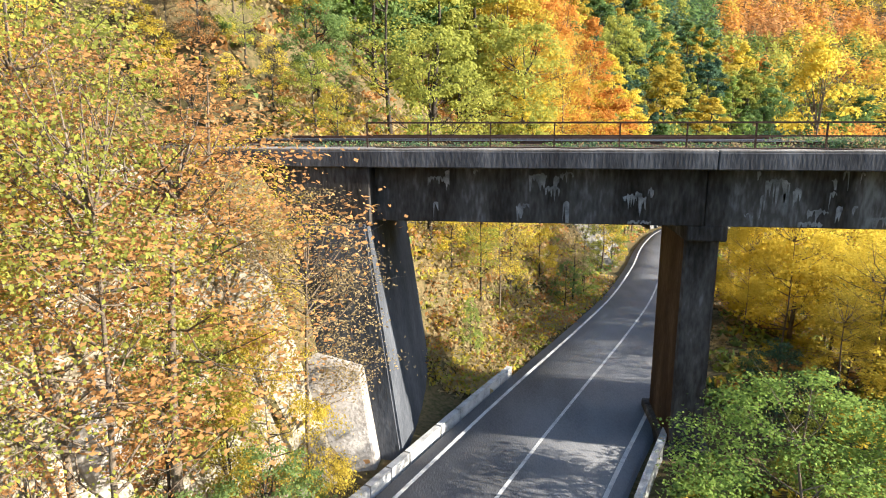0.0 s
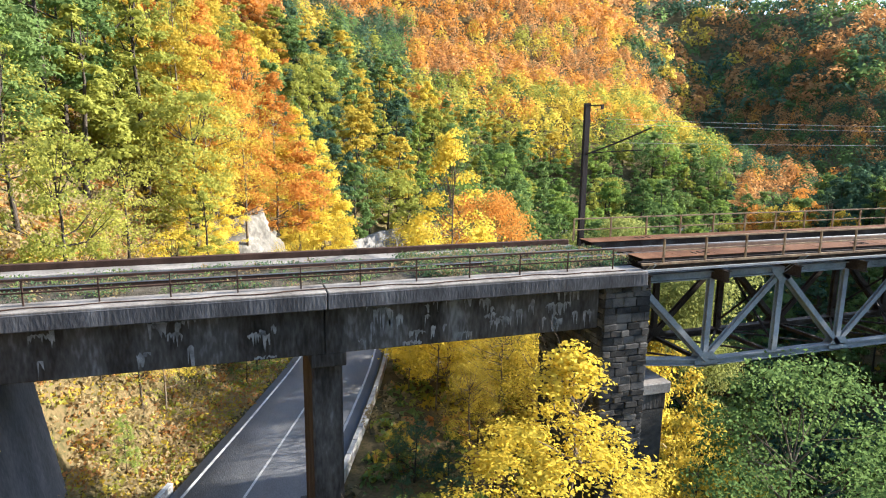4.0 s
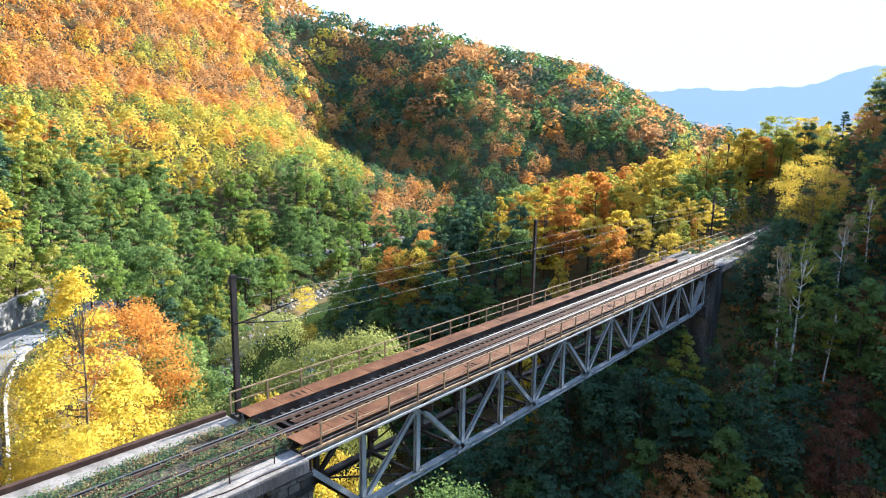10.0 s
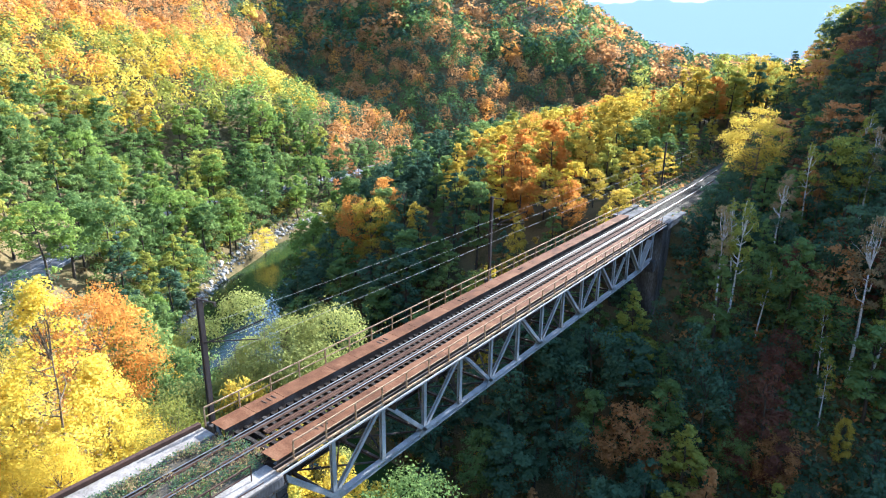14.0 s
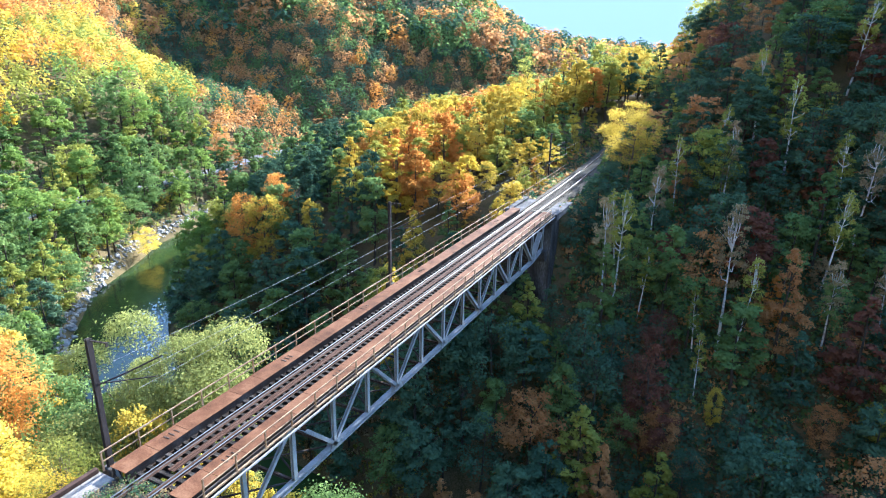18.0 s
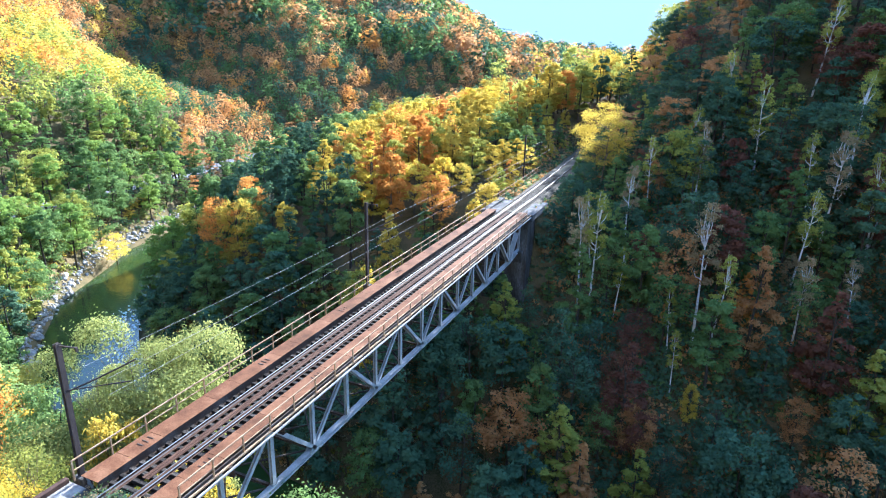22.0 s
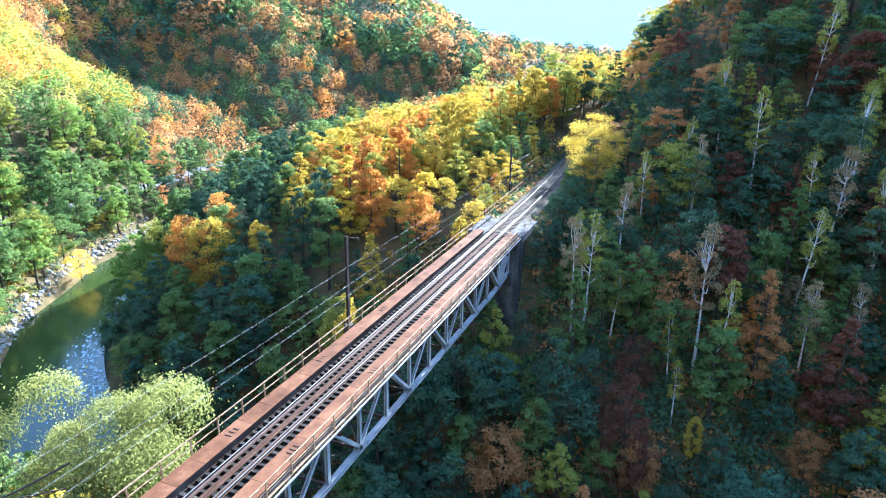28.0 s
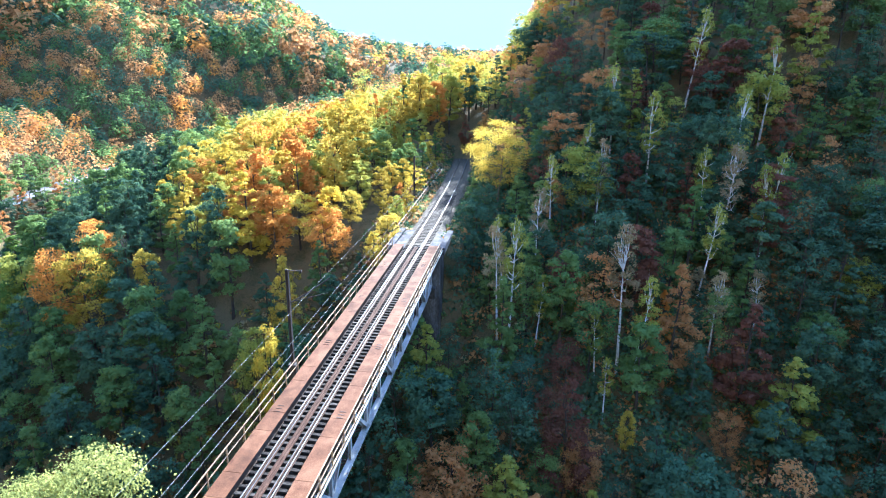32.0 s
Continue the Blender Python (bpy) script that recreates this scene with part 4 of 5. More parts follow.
YELLOW_ROADSIDE_TREES = [
    (-8.5, 6.5, -8.6, "green", "bush", 1, 1.1), (-1.6, 10.6, -3.4, "yellow", "sparse", 0, 1.3), (-4.4, 7.6, -5.8, "gold", "sparse", 0, 1.5), (-3.9, 14.6, -2.4, "yellow", "round", 0, 0.85), (-4.9, 17.6, -4.2, "yellow", "round", 0, 0.8), (-1.6, 26.0, -1.2, "yellow", "sparse", 0, 1.1), (-1.8, 31, -1.6, "gold", "sparse", 0, 1.2), (0.4, 8.2, -4.6, "yellow", "sparse", 0, 1.5), (0.8, 12.6, -2.8, "yellow", "sparse", 0, 1.2), (2.6, 14.4, -2.4, "lime", "sparse", 0, 1.2), (2.4, 10.0, -3.6, "yellow", "sparse", 0, 1.2),
    (-7.8, 8.4, -9.0, "gold", "bush", 1, 1.2), (1.5, 11.5, -7, "gold", "round", 1, 1.0), (-8.8, 11.5, -9.2, "dry", "bush", 1, 0.8), (-3.4, 8.8, -8.0, "yellow", "bush", 1, 1.1),
    (-1.7, 19.2, 6.2, "yellow", "cone", 0, 1.1), (1.4, 20.6, -0.6, "yellow", "cone", 0, 1.35), (-3.4, 21.6, -1.4, "yellow", "cone", 0, 1.2), (4.4, 16, -7.0, "rust", "sparse", 1, 1.1),
]
WILLOW_BANK_TREES = [
    (4.8, 28.6, 0.9, "orange", "round", 0, 1.0), (9.5, 30, -3, "green", "tall", 1, 1.1), (13.6, 19.0, 0.5, "willow", "billow", 0, 0.85), (15.2, 18.2, -2.4, "willow", "billow", 0, 0.6), (11.4, 20.0, -0.9, "willow", "billow", 0, 0.85), (11.6, 17.6, -2.8, "willow", "billow", 0, 0.8), (13.4, 16.8, -4.4, "willow", "billow", 0, 0.75), (8.6, 12.6, -5.2, "yellow", "round", 1, 0.7), (8.6, 14.6, -3.8, "gold", "round", 1, 0.6), (5.0, 10.4, -6.6, "dry", "bush", 1, 0.9), (3.2, 12.4, -6.2, "rust", "bush", 1, 0.8), (7.6, 21.5, -6.0, "green", "round", 1, 1.1), (4.0, 16.5, -7.2, "lime", "bush", 1, 1.0),
    (10.4, 24.5, -5.2, "green", "round", 1, 0.9), (9.5, 12.5, -8.0, "gold", "bush", 1, 0.6), (7.2, 9.8, -7.0, "yellow", "bush", 1, 0.8), (10.5, 11.6, -6.6, "gold", "bush", 1, 0.7),
    (6.0, 11.5, -6.5, "lime", "round", 1, 1.0), (8.5, 17, -9, "green", "round", 1, 1.0), (14.5, 12, -12, "yellow", "bush", 1, 0.7),
]
SPUR_TREES = [
    (4.0, 38, 1, "dark", "sparse", 1, 1.2), (53.0, 18.0, -0.4, "gold", "cone", 1, 0.75), (43.5, 16.0, -4.4, "yellow", "tall", 1, 0.5), (45.5, 18.5, -6, "lime", "tall", 1, 0.8), (59.3, 53.0, -4.4, "orange", "round", 1, 0.9),
    (58, 48, -3.5, "gold", "round", 1, 0.9), (65, 51, -1.8, "orange", "round", 1, 0.9), (60, 40, -3.5, "gold", "tall", 1, 1.0), (75.0, -4.6, 12.5, "gold", "round", 0, 1.25),
    (75.7, 9.4, 3.4, "orange", "tall", 1, 0.8), (70, 15, 3.0, "gold", "round", 1, 1.2), (82, 17, 5, "lime", "round", 1, 1.3), (66, 11.5, -1, "green", "bush", 1, 1.0), (79.4, 104.2, -23.2, "yellow", "round", 1, 1.35),
    (128, 29, 17, "lime", "sparse", 1, 1.2), (62, 124, -8, "dark", "sparse", 1, 1.2),
]
SHADED_SLOPE_TREES = [
    (61.5, -25, -3.0, "orange", "tall", 1, 1.1), (55.3, -24.4, -2.5, "orange", "plume", 1, 1.0), (50.2, -14.2, -7.0, "red", "round", 1, 1.0), (46.4, -20.6, -12.5, "gold", "tall", 1, 0.9), (63.0, -16.5, 1.5, "red", "plume", 1, 1.0), (47, -13, -10.8, "red", "round", 1, 1.1), (45, -27, -16.4, "green", "round", 1, 1.0), (43, -16, -14.5, "rust", "round", 1, 1.1), (58.8, -13.6, 0.0, "red", "round", 1, 0.9),
    (52.9, -25.4, 1.5, "rust", "plume", 1, 1.0), (43.7, -14.5, -7.5, "red", "plume", 1, 1.15), (59.4, -28.6, -1.0, "dry", "tall", 1, 1.0), (46.8, -30.2, -12.0, "rust", "round", 1, 1.0), (42.5, -12.5, -15, "green", "round", 1, 1.0),
    (41, -19, -17, "dark", "round", 1, 1.1),
]
ROAD_BEND_TREES = [
    (-18.4, 30.5, 3.0, "yellow", "plume", 0, 1.2), (-16.8, 35.0, 3.5, "yellow", "plume", 0, 1.2), (-17.6, 27.0, 1.5, "lime", "plume", 1, 1.2),
    (-15.5, 47, 14, "orange", "plume", 0, 1.1), (-18.0, 45, 18, "orange", "plume", 0, 1.1), (-14.4, 43, 9.5, "gold", "sparse", 0, 1.4), (-11.2, 52, 12.5, "orange", "plume", 0, 1.2), (-8.6, 55.5, 9.0, "yellow", "plume", 0, 1.1), (-5.4, 58.5, 5.2, "yellow", "plume", 0, 1.2),
    (-3.8, 64, 0.5, "gold", "plume", 0, 1.2), (-10.8, 37.4, -3.0, "yellow", "sparse", 0, 1.2), (-10.4, 39.5, -6.3, "lime", "bush", 1, 0.7), (-9.0, 43.5, -7.0, "gold", "bush", 1, 0.6), (-8.2, 47.0, -7.4, "green", "bush", 1, 0.6), (-14.6, 49.5, 5.5, "lime", "bush", 1, 0.7), (-19.5, 40, 19.5, "gold", "plume", 0, 1.1), (-17.2, 38.5, 9.5, "yellow", "sparse", 0, 1.4), (-22.5, 37, 18.0, "lime", "plume", 1, 1.2), (-14.2, 55, 17, "orange", "plume", 0, 1.2),
    (-18.5, 31, 8.5, "lime", "round", 1, 1.1), (-13.6, 25.5, -8.6, "fresh", "bush", 1, 0.8), (-14.6, 24, -6.2, "dry", "sparse", 1, 1.2), (-13.4, 28, -6, "lime", "sparse", 1, 1.2),
]
CUTTING_TREES = [
    (-23, 12, 5.5, "lime", "round", 1, 0.9), (-33.5, 9.2, 9, "lime", "sparse", 1, 1.2), (-36.2, 9.6, 10, "gold", "sparse", 1, 1.3), (-31.2, 9.0, 7.5, "lime", "sparse", 1, 1.2), (-34.6, 8.4, 7.5, "dry", "bush", 1, 0.9),
    (-32.8, 11.6, 10, "fresh", "round", 1, 1.0), (-37.5, 8.6, 8.5, "lime", "bush", 1, 0.9), (-28.5, 11.5, 7, "green", "round", 1, 1.1), (-34, 12, 8, "lime", "round", 1, 1.2), (-26, 16, 10, "lime", "sparse", 1, 1.3),
    (-31, 17, 11, "gold", "round", 1, 1.0), (-21.6, 20.5, 4, "lime", "sparse", 1, 1.2), (-19, 17.5, 0, "yellow", "sparse", 1, 1.2), (-17.0, 22.5, -4, "yellow", "bush", 1, 0.7), (-20.4, 13.0, -2.5, "lime", "sparse", 1, 1.0),
    (-20.6, 9.2, -7.2, "fresh", "bush", 1, 0.5), (-19.4, 14.2, -2, "yellow", "sparse", 0, 1.2),
]
CUTTING_TREES_BEYOND = [
    (-21.9, 11.6, -2.8, "yellow", "sparse", 1, 1.0), (-15.2, 21.5, -8.0, "green", "bush", 1, 0.8),
]
HEROES = SLOPE_BY_THE_ROAD + PIER_TREES + YELLOW_ROADSIDE_TREES + WILLOW_BANK_TREES + SPUR_TREES + SHADED_SLOPE_TREES + ROAD_BEND_TREES + CUTTING_TREES + CUTTING_TREES_BEYOND
HEROES = [(x, y, max(2.0, top - float(land(x, y))), c, f, n, w) for x, y, top, c, f, n, w in HEROES]
for x, y, h, c, f, near, w in HEROES:
    tree(x, y, h, c, f, near, w)
for x, y, h in ((55.6, -7.8, 15), (55.3, -6.6, 14), (55.0, -10.9, 9), (52.9, -19.9, 17), (52.2, -21.4, 13), (49.0, -18.4, 8), (54.5, -29.6, 11), (64.3, -31.6, 14), (56.3, -34.5, 9), (64.2, -36.3, 13), (67.9, -17.6, 12), (80, -20, 13), (84, -30, 14), (74, -16, 11), (60.2, -6.8, 10), (61.5, -10.4, 12), (66, -30, 12), (70, -34, 14), (63, -36, 13), (52, -17.5, 9), (68, -12, 11), (72, -24, 14), (76, -38, 14), (60, -29, 12)):
    b = tree(x, y, h, "dry" if int(x * 10) % 2 else "lime", "birch", 1, 0.85, where="on the shaded slope")
    b.rotation_euler = (tree_rng.normal() * 0.06, tree_rng.normal() * 0.06, b.rotation_euler[2])

# woods round about: trees as single things near the valley, far ones as one mass
CAM_SPOTS = [(-18, -20), (-15, -20), (-13, -18), (-10, -15), (-10, -10)]
placed = [(hx, hy) for hx, hy, *_ in HEROES]


def mix_for(x, y, z, rng):
    """Colours by place, in drifts: green by the river, gold half way up, orange high, dark leaves painting in shade."""
    drift = math.sin(x * 0.11 + 1.3 * math.sin(y * 0.07)) + math.sin(y * 0.13 - x * 0.05 + 2.0) + 0.8 * math.sin(x * 0.31 + y * 0.27)
    k = min(0.999, max(0.0, 0.5 + 0.16 * drift + 0.75 * (rng.uniform() - 0.5)))
    turn, d = math.degrees(math.atan2(y + 20, x + 16)), math.hypot(x + 16, y + 20)
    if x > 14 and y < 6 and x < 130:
        # mostly dark leaves, so the gorge and slope carry their shade in colour
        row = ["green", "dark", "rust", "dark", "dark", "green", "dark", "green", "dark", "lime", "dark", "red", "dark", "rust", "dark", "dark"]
    elif 30 < x < 170 and 0 < y < 75 + 0.25 * x and np.hypot(x - 60, y - 88) > 24:
        # the spur's lower front is toned dark as its shade
        row = ["green", "dark", "dark", "dark", "green", "dark"] if z < -6.5 - 0.06 * y else ["green", "green", "lime", "gold", "lime", "gold", "yellow", "gold", "orange", "gold", "orange"]
    elif 75 < turn < 86 and d > 92 and z < 45:
        # dark band painted for the shaded side behind the near spur
        row = ["dark", "dark", "green", "dark", "green", "lime", "gold"]
    elif -30 < x < 2 and 41 < y < 58:
        row = ["lime", "gold", "yellow", "gold", "yellow", "orange", "orange"]
    elif x < 2 and y < 45:
        row = ["fresh", "lime", "lime", "green", "lime", "gold", "yellow"]
    elif x < 20 and y < 75:
        row = ["green", "lime", "lime", "gold", "gold", "yellow", "orange"]
    elif 18 < turn < 47 and d > 175:
        # dark leaves mixed in for the shaded face of the second hill
        row = ["green", "dark", "rust", "dark", "green", "rust", "dark", "green", "orange", "rust"]
    elif x > 190 and math.hypot(x, y) > 210 and y < 1.5 * x:
        # dark leaves again stand in for shade on the far hill
        row = ["dark", "green", "rust", "dark", "gold", "rust", "dark", "rust"]
    elif z < -9:
        row = ["lime", "green", "green", "fresh", "green", "fresh", "lime"]
    elif z < 4:
        row = ["green", "lime", "green", "fresh", "lime", "gold", "lime", "gold", "yellow"]
    elif z < 20:
        row = ["green", "lime", "gold", "lime", "gold", "yellow", "orange", "orange"]
    else:
        row = ["lime", "gold", "orange", "rust", "orange", "orange", "rust", "rust"]
    return row[int(k * len(row))]


def clear(x, y):
    """Whether a tree may stand here: off the road, the river, the track, the bridge and the camera's way."""
    dr = along(RIVER, x, y)[0]
    do = along(ROAD, x, y)[0]
    ok = (dr > np.where(y < 50, 7.0, 9.5)) & (do > 6.0) & ((np.abs(y - track_y(x)) > 3.9) | ((x > 6) & (x < 54)) | (x > 117))
    ok &= ~((x > -27) & (x < 6) & (np.abs(y - 3) < 6))
    for cx, cy in CAM_SPOTS:
        ok &= np.hypot(x - cx, y - cy) > 8.5
    return ok


rng = np.random.default_rng(3)
grid = {}
for p in placed:
    grid.setdefault((int(p[0] // 6), int(p[1] // 6)), []).append(p)
wood = []
cand = np.column_stack([rng.uniform(-66, 150, 26000), rng.uniform(-66, 160, 26000)])
cand = cand[clear(cand[:, 0], cand[:, 1])]
for x, y in cand:
    if -24 < x < 18 and -30 < y < 14 or (x < -20 and y < -2) or (x < 0 and y < 5) or (x < 18 and 14 <= y < 36 and x > -8):
        continue
    d, turn = math.hypot(x + 13, y + 17), math.degrees(math.atan2(y + 17, x + 13))
    if not -42 < turn < 128 or any(math.hypot(x - a, y - b) < 2.2 for a, b in ((52.9, -19.9), (55.5, -7.5), (49, -18.4), (52.2, -21.4))):
        continue
    gap = 2.9 if x > 14 and y < 12 and d < 115 else 4.3 if y > 50 + 0.6 * x or x < 12 else 3.6
    cell = (int(x // 6), int(y // 6))
    if any(np.hypot(x - a, y - b) < gap for i in (-1, 0, 1) for j in (-1, 0, 1) for a, b in grid.get((cell[0] + i, cell[1] + j), ())):
        continue
    grid.setdefault(cell, []).append((x, y))
    wood.append((d, x, y))
for k in range(60):
    x, y = rng.uniform(-46, -23.5), rng.uniform(-17, -1.5)
    if math.hypot(x + 18.3, y + 19.7) > 10 and along(ROAD, np.array(x), np.array(y))[0] > 4.8:
        wood.append((0.0, x, y))
for k in range(26):
    wood.append((0.0, -25 - 1.6 * k, rng.uniform(7.3, 9.5)))
wood.sort()
stands = {}
for n, (d, x, y) in enumerate(wood):
    z = float(land(x, y))
    h = rng.uniform(8, 14) if y < 50 + 0.6 * x and x > 12 else rng.uniform(10, 17.5)
    if x > 30 and y < 6:
        h = rng.uniform(6.5, 12.5)
    if 55 < x < 112 and abs(y - 3) < 14:
        h = min(h, 3.5 + 0.45 * abs(y - float(track_y(x))))
    rd, rs, _ = along(ROAD, np.array(x), np.array(y))
    wd, ws, _ = along(RIVER, np.array(x), np.array(y))
    if ws < 0 and wd < 10.8 and y > 76:
        h *= 0.4
    if ws < 0 and wd < 14 and 30 < y < 76:
        h = max(h, 10)
    if rs < 0 and rd < 17 and 30 < y < 78 and x < 30:
        h = rng.uniform(2.5, 4.5)
    if 5 < x < 56 and -3 < y < 9:
        h = min(h, -5.6 - z)
        if h < 3:
            continue
    form = str(rng.choice(["round", "plume", "tall", "tall", "plume", "sparse" if y < 8 or x < 10 else "tall"]))
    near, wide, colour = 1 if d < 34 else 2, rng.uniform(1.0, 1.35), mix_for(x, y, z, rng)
    if d == 0:
        h, form, near, colour = rng.uniform(2.5, 6.0), str(rng.choice(["sparse", "bush", "sparse"])), 1, str(rng.choice(["gold", "lime", "dry", "rust", "yellow", "lime"]))
    if n < 210:
        tree(x, y, h, colour, form, near, wide)
        continue
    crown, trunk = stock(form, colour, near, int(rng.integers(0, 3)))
    place = "shaded slope" if x > 14 and y < 6 else "spur behind the bridge" if x > 30 and y < 75 + 0.25 * x else "hillside above the road"
    stand, count = stands.get((place, colour), (None, 300))
    if count >= 140:
        stand, count = thing("valley_woods", f"{COLOUR_WORDS[colour]} autumn trees standing close on the {place}", "woods", kind="stuff"), 0
    stands[place, colour] = stand, count + 1
    m = pose(x, y, z - 0.15, 0, 0, rng.uniform(0, 360)) @ Matrix.Diagonal((h / 12 * wide, h / 12 * wide, h / 12, 1))
    for nm, me in (("trunk", trunk), ("crown", crown)):
        o = new(nm, me)
        o.parent, o.matrix_world = stand, m

# far woods
bins = {}
for lo, hi, gap, n, rr, size in ((150, 430, 6.0, 185, 3.8, 0.5), (430, 950, 12.5, 76, 7.2, 1.35)):
    u, v = np.meshgrid(np.arange(-hi, hi, gap), np.arange(-hi, hi, gap))
    fx, fy = (u + rng.uniform(-0.4, 0.4, u.shape) * gap).ravel() - 13, (v + rng.uniform(-0.4, 0.4, u.shape) * gap).ravel() - 17
    dd, az = np.hypot(fx + 13, fy + 17), np.degrees(np.arctan2(fy + 17, fx + 13))
    keep = (dd > lo - 60) & (dd < hi) & (az > -50) & (az < 118) & ~((fx > -66) & (fx < 150) & (fy > -66) & (fy < 160))
    fx, fy = fx[keep], fy[keep]
    reach = np.interp(np.degrees(np.arctan2(fy + 17, fx + 13)), (-45, -5, 2, 6, 16, 20, 30, 60, 80, 96, 106, 118), (270, 270, 310, 950, 950, 690, 620, 590, 500, 490, 390, 380))
    keep = (along(RIVER, fx, fy)[0] > 10) & (np.hypot(fx + 13, fy + 17) < reach) & (along(ROAD, fx, fy)[0] > 6) & ((np.abs(fy - track_y(fx)) > 5) | (fx > 0))
    fx, fy = fx[keep], fy[keep]
    for x, y, z in zip(fx, fy, land(fx, fy)):
        h = rng.uniform(8, 13) * (1 if size < 1 else 1.3)
        w = rng.normal(size=(n, 3))
        w /= np.linalg.norm(w, axis=1)[:, None]
        w[:, 2] = np.abs(w[:, 2])
        pos = np.array([x, y, z + h * 0.3]) + w * np.array([rr, rr, h * 0.66]) * rng.uniform(0.75, 1.05, (n, 1))
        bins.setdefault(mix_for(x, y, z, rng), []).append((pos, w, size))
for colour, group in sorted(bins.items()):
    v, q = leaves(rng, np.concatenate([g[0] for g in group]), np.concatenate([g[1] for g in group]), np.concatenate([np.full((len(g[0]), 1), g[2]) for g in group]), 0.28, 3)
    tagged(link_mesh("far_woods", v, q, M_LEAF[colour]), f"{COLOUR_WORDS[colour]} crowns of the distant autumn woods", "woods", kind="stuff")

# undergrowth on the slopes
under = {}
cx, cy = rng.uniform(-45, 80, 17000), rng.uniform(-45, 75, 17000)
cx, cy = np.append(cx, rng.uniform(57, 118, 1600)), np.append(cy, 3 + rng.uniform(2.3, 7, 1600) * rng.choice([-1, 1], 1600))
keep = (along(RIVER, cx, cy)[0] > 8) & (along(ROAD, cx, cy)[0] > 4.6) & (np.abs(cy - track_y(cx)) > 2.4) & ((np.hypot(cx + 13, cy + 17) < 85) | (np.abs(cy - 4) < 8)) & ~((cx < -11) & (cx > -24) & (cy > 5) & (cy < 26))
cx, cy = cx[keep], cy[keep]
for x, y, z in zip(cx, cy, land(cx, cy)):
    n, r = int(rng.integers(12, 26)), rng.uniform(0.3, 1.0)
    w = rng.normal(size=(n, 3))
    w /= np.linalg.norm(w, axis=1)[:, None]
    w[:, 2] = np.abs(w[:, 2])
    colour = str(rng.choice(["dry", "lime", "green", "dry", "gold", "rust"] if x < 14 or y > 8 else ["dark", "dark", "rust", "green", "dark", "dry"]))
    under.setdefault(colour, []).append((np.array([x, y, z]) + w * r * rng.uniform(0.4, 1, (n, 1)) * np.array([1, 1, 0.8]), w))
for colour, group in sorted(under.items()):
    v, q = leaves(rng, np.concatenate([g[0] for g in group]), np.concatenate([g[1] for g in group]), 0.2, 0.7, 3)
    tagged(link_mesh("undergrowth", v, q, M_LEAF[colour]), f"{COLOUR_WORDS[colour]} low undergrowth and fallen leaves", "undergrowth", kind="stuff")

# low shrubs under the trees of the shaded slope and on the far river bank
cx, cy = np.append(rng.uniform(30, 84, 3600), rng.uniform(28, 110, 3000)), np.append(rng.uniform(-52, -1, 3600), rng.uniform(30, 125, 3000))
keep = (cy < 0) | ((along(RIVER, cx, cy)[1] > 0) & (along(RIVER, cx, cy)[0] > 10.2) & (along(RIVER, cx, cy)[0] < 26) & (along(ROAD, cx, cy)[0] > 5.5))
cx, cy = cx[keep], cy[keep]
cx, cy = cx[along(RIVER, cx, cy)[0] > 8], cy[along(RIVER, cx, cy)[0] > 8]
shrubs = {}
for x, y, z in zip(cx, cy, land(cx, cy)):
    n, r = int(rng.integers(26, 44)), rng.uniform(0.8, 1.9)
    w = rng.normal(size=(n, 3))
    w /= np.linalg.norm(w, axis=1)[:, None]
    w[:, 2] = np.abs(w[:, 2])
    shrubs.setdefault(str(rng.choice(["dark", "dark", "green", "dark", "rust", "dark"] if y < 0 else ["green", "willow", "dry", "lime", "green", "dark"])), []).append((np.array([x, y, z]) + w * r * rng.uniform(0.5, 1, (n, 1)) * np.array([1, 1, 0.9]), w))
for colour, group in sorted(shrubs.items()):
    v, q = leaves(rng, np.concatenate([g[0] for g in group]), np.concatenate([g[1] for g in group]), 0.26, 0.45, 3)
    tagged(link_mesh("slope_shrubs", v, q, M_LEAF[colour]), f"{COLOUR_WORDS[colour]} low shrubs under the trees of the valley", "shrubs", kind="stuff")

# grass and fallen leaves on the cutting beside the road
tufts = {}
tx0, ty0 = rng.uniform(-30, -10, 9000), rng.uniform(5.5, 34, 9000)
rd, rs, _ = along(ROAD, tx0, ty0)
sel = (rs > 0) & (rd > 3.9) & (rd < 15)
tx0, ty0 = tx0[sel], ty0[sel]
for x, y, z in zip(tx0, ty0, land(tx0, ty0)):
    n = int(rng.integers(10, 22))
    c = np.array([x, y, z]) + rng.normal(size=(n, 3)) * np.array([0.3, 0.3, 0.02]) + np.array([0, 0, 1]) * rng.uniform(0.02, 0.3, (n, 1))
    tufts.setdefault(str(rng.choice(["dry", "lime", "rust", "dry", "gold", "dry"])), []).append((c, rng.normal(size=(n, 3)) * 0.5 + np.array([0, 0, 0.7])))
for colour, group in sorted(tufts.items()):
    v, q = leaves(rng, np.concatenate([g[0] for g in group]), np.concatenate([g[1] for g in group]), 0.12, 0.8, 3)
    tagged(link_mesh("grass_and_litter", v, q, M_LEAF[colour]), f"{COLOUR_WORDS[colour]} grass and fallen leaves on the cutting", "grass", kind="stuff")

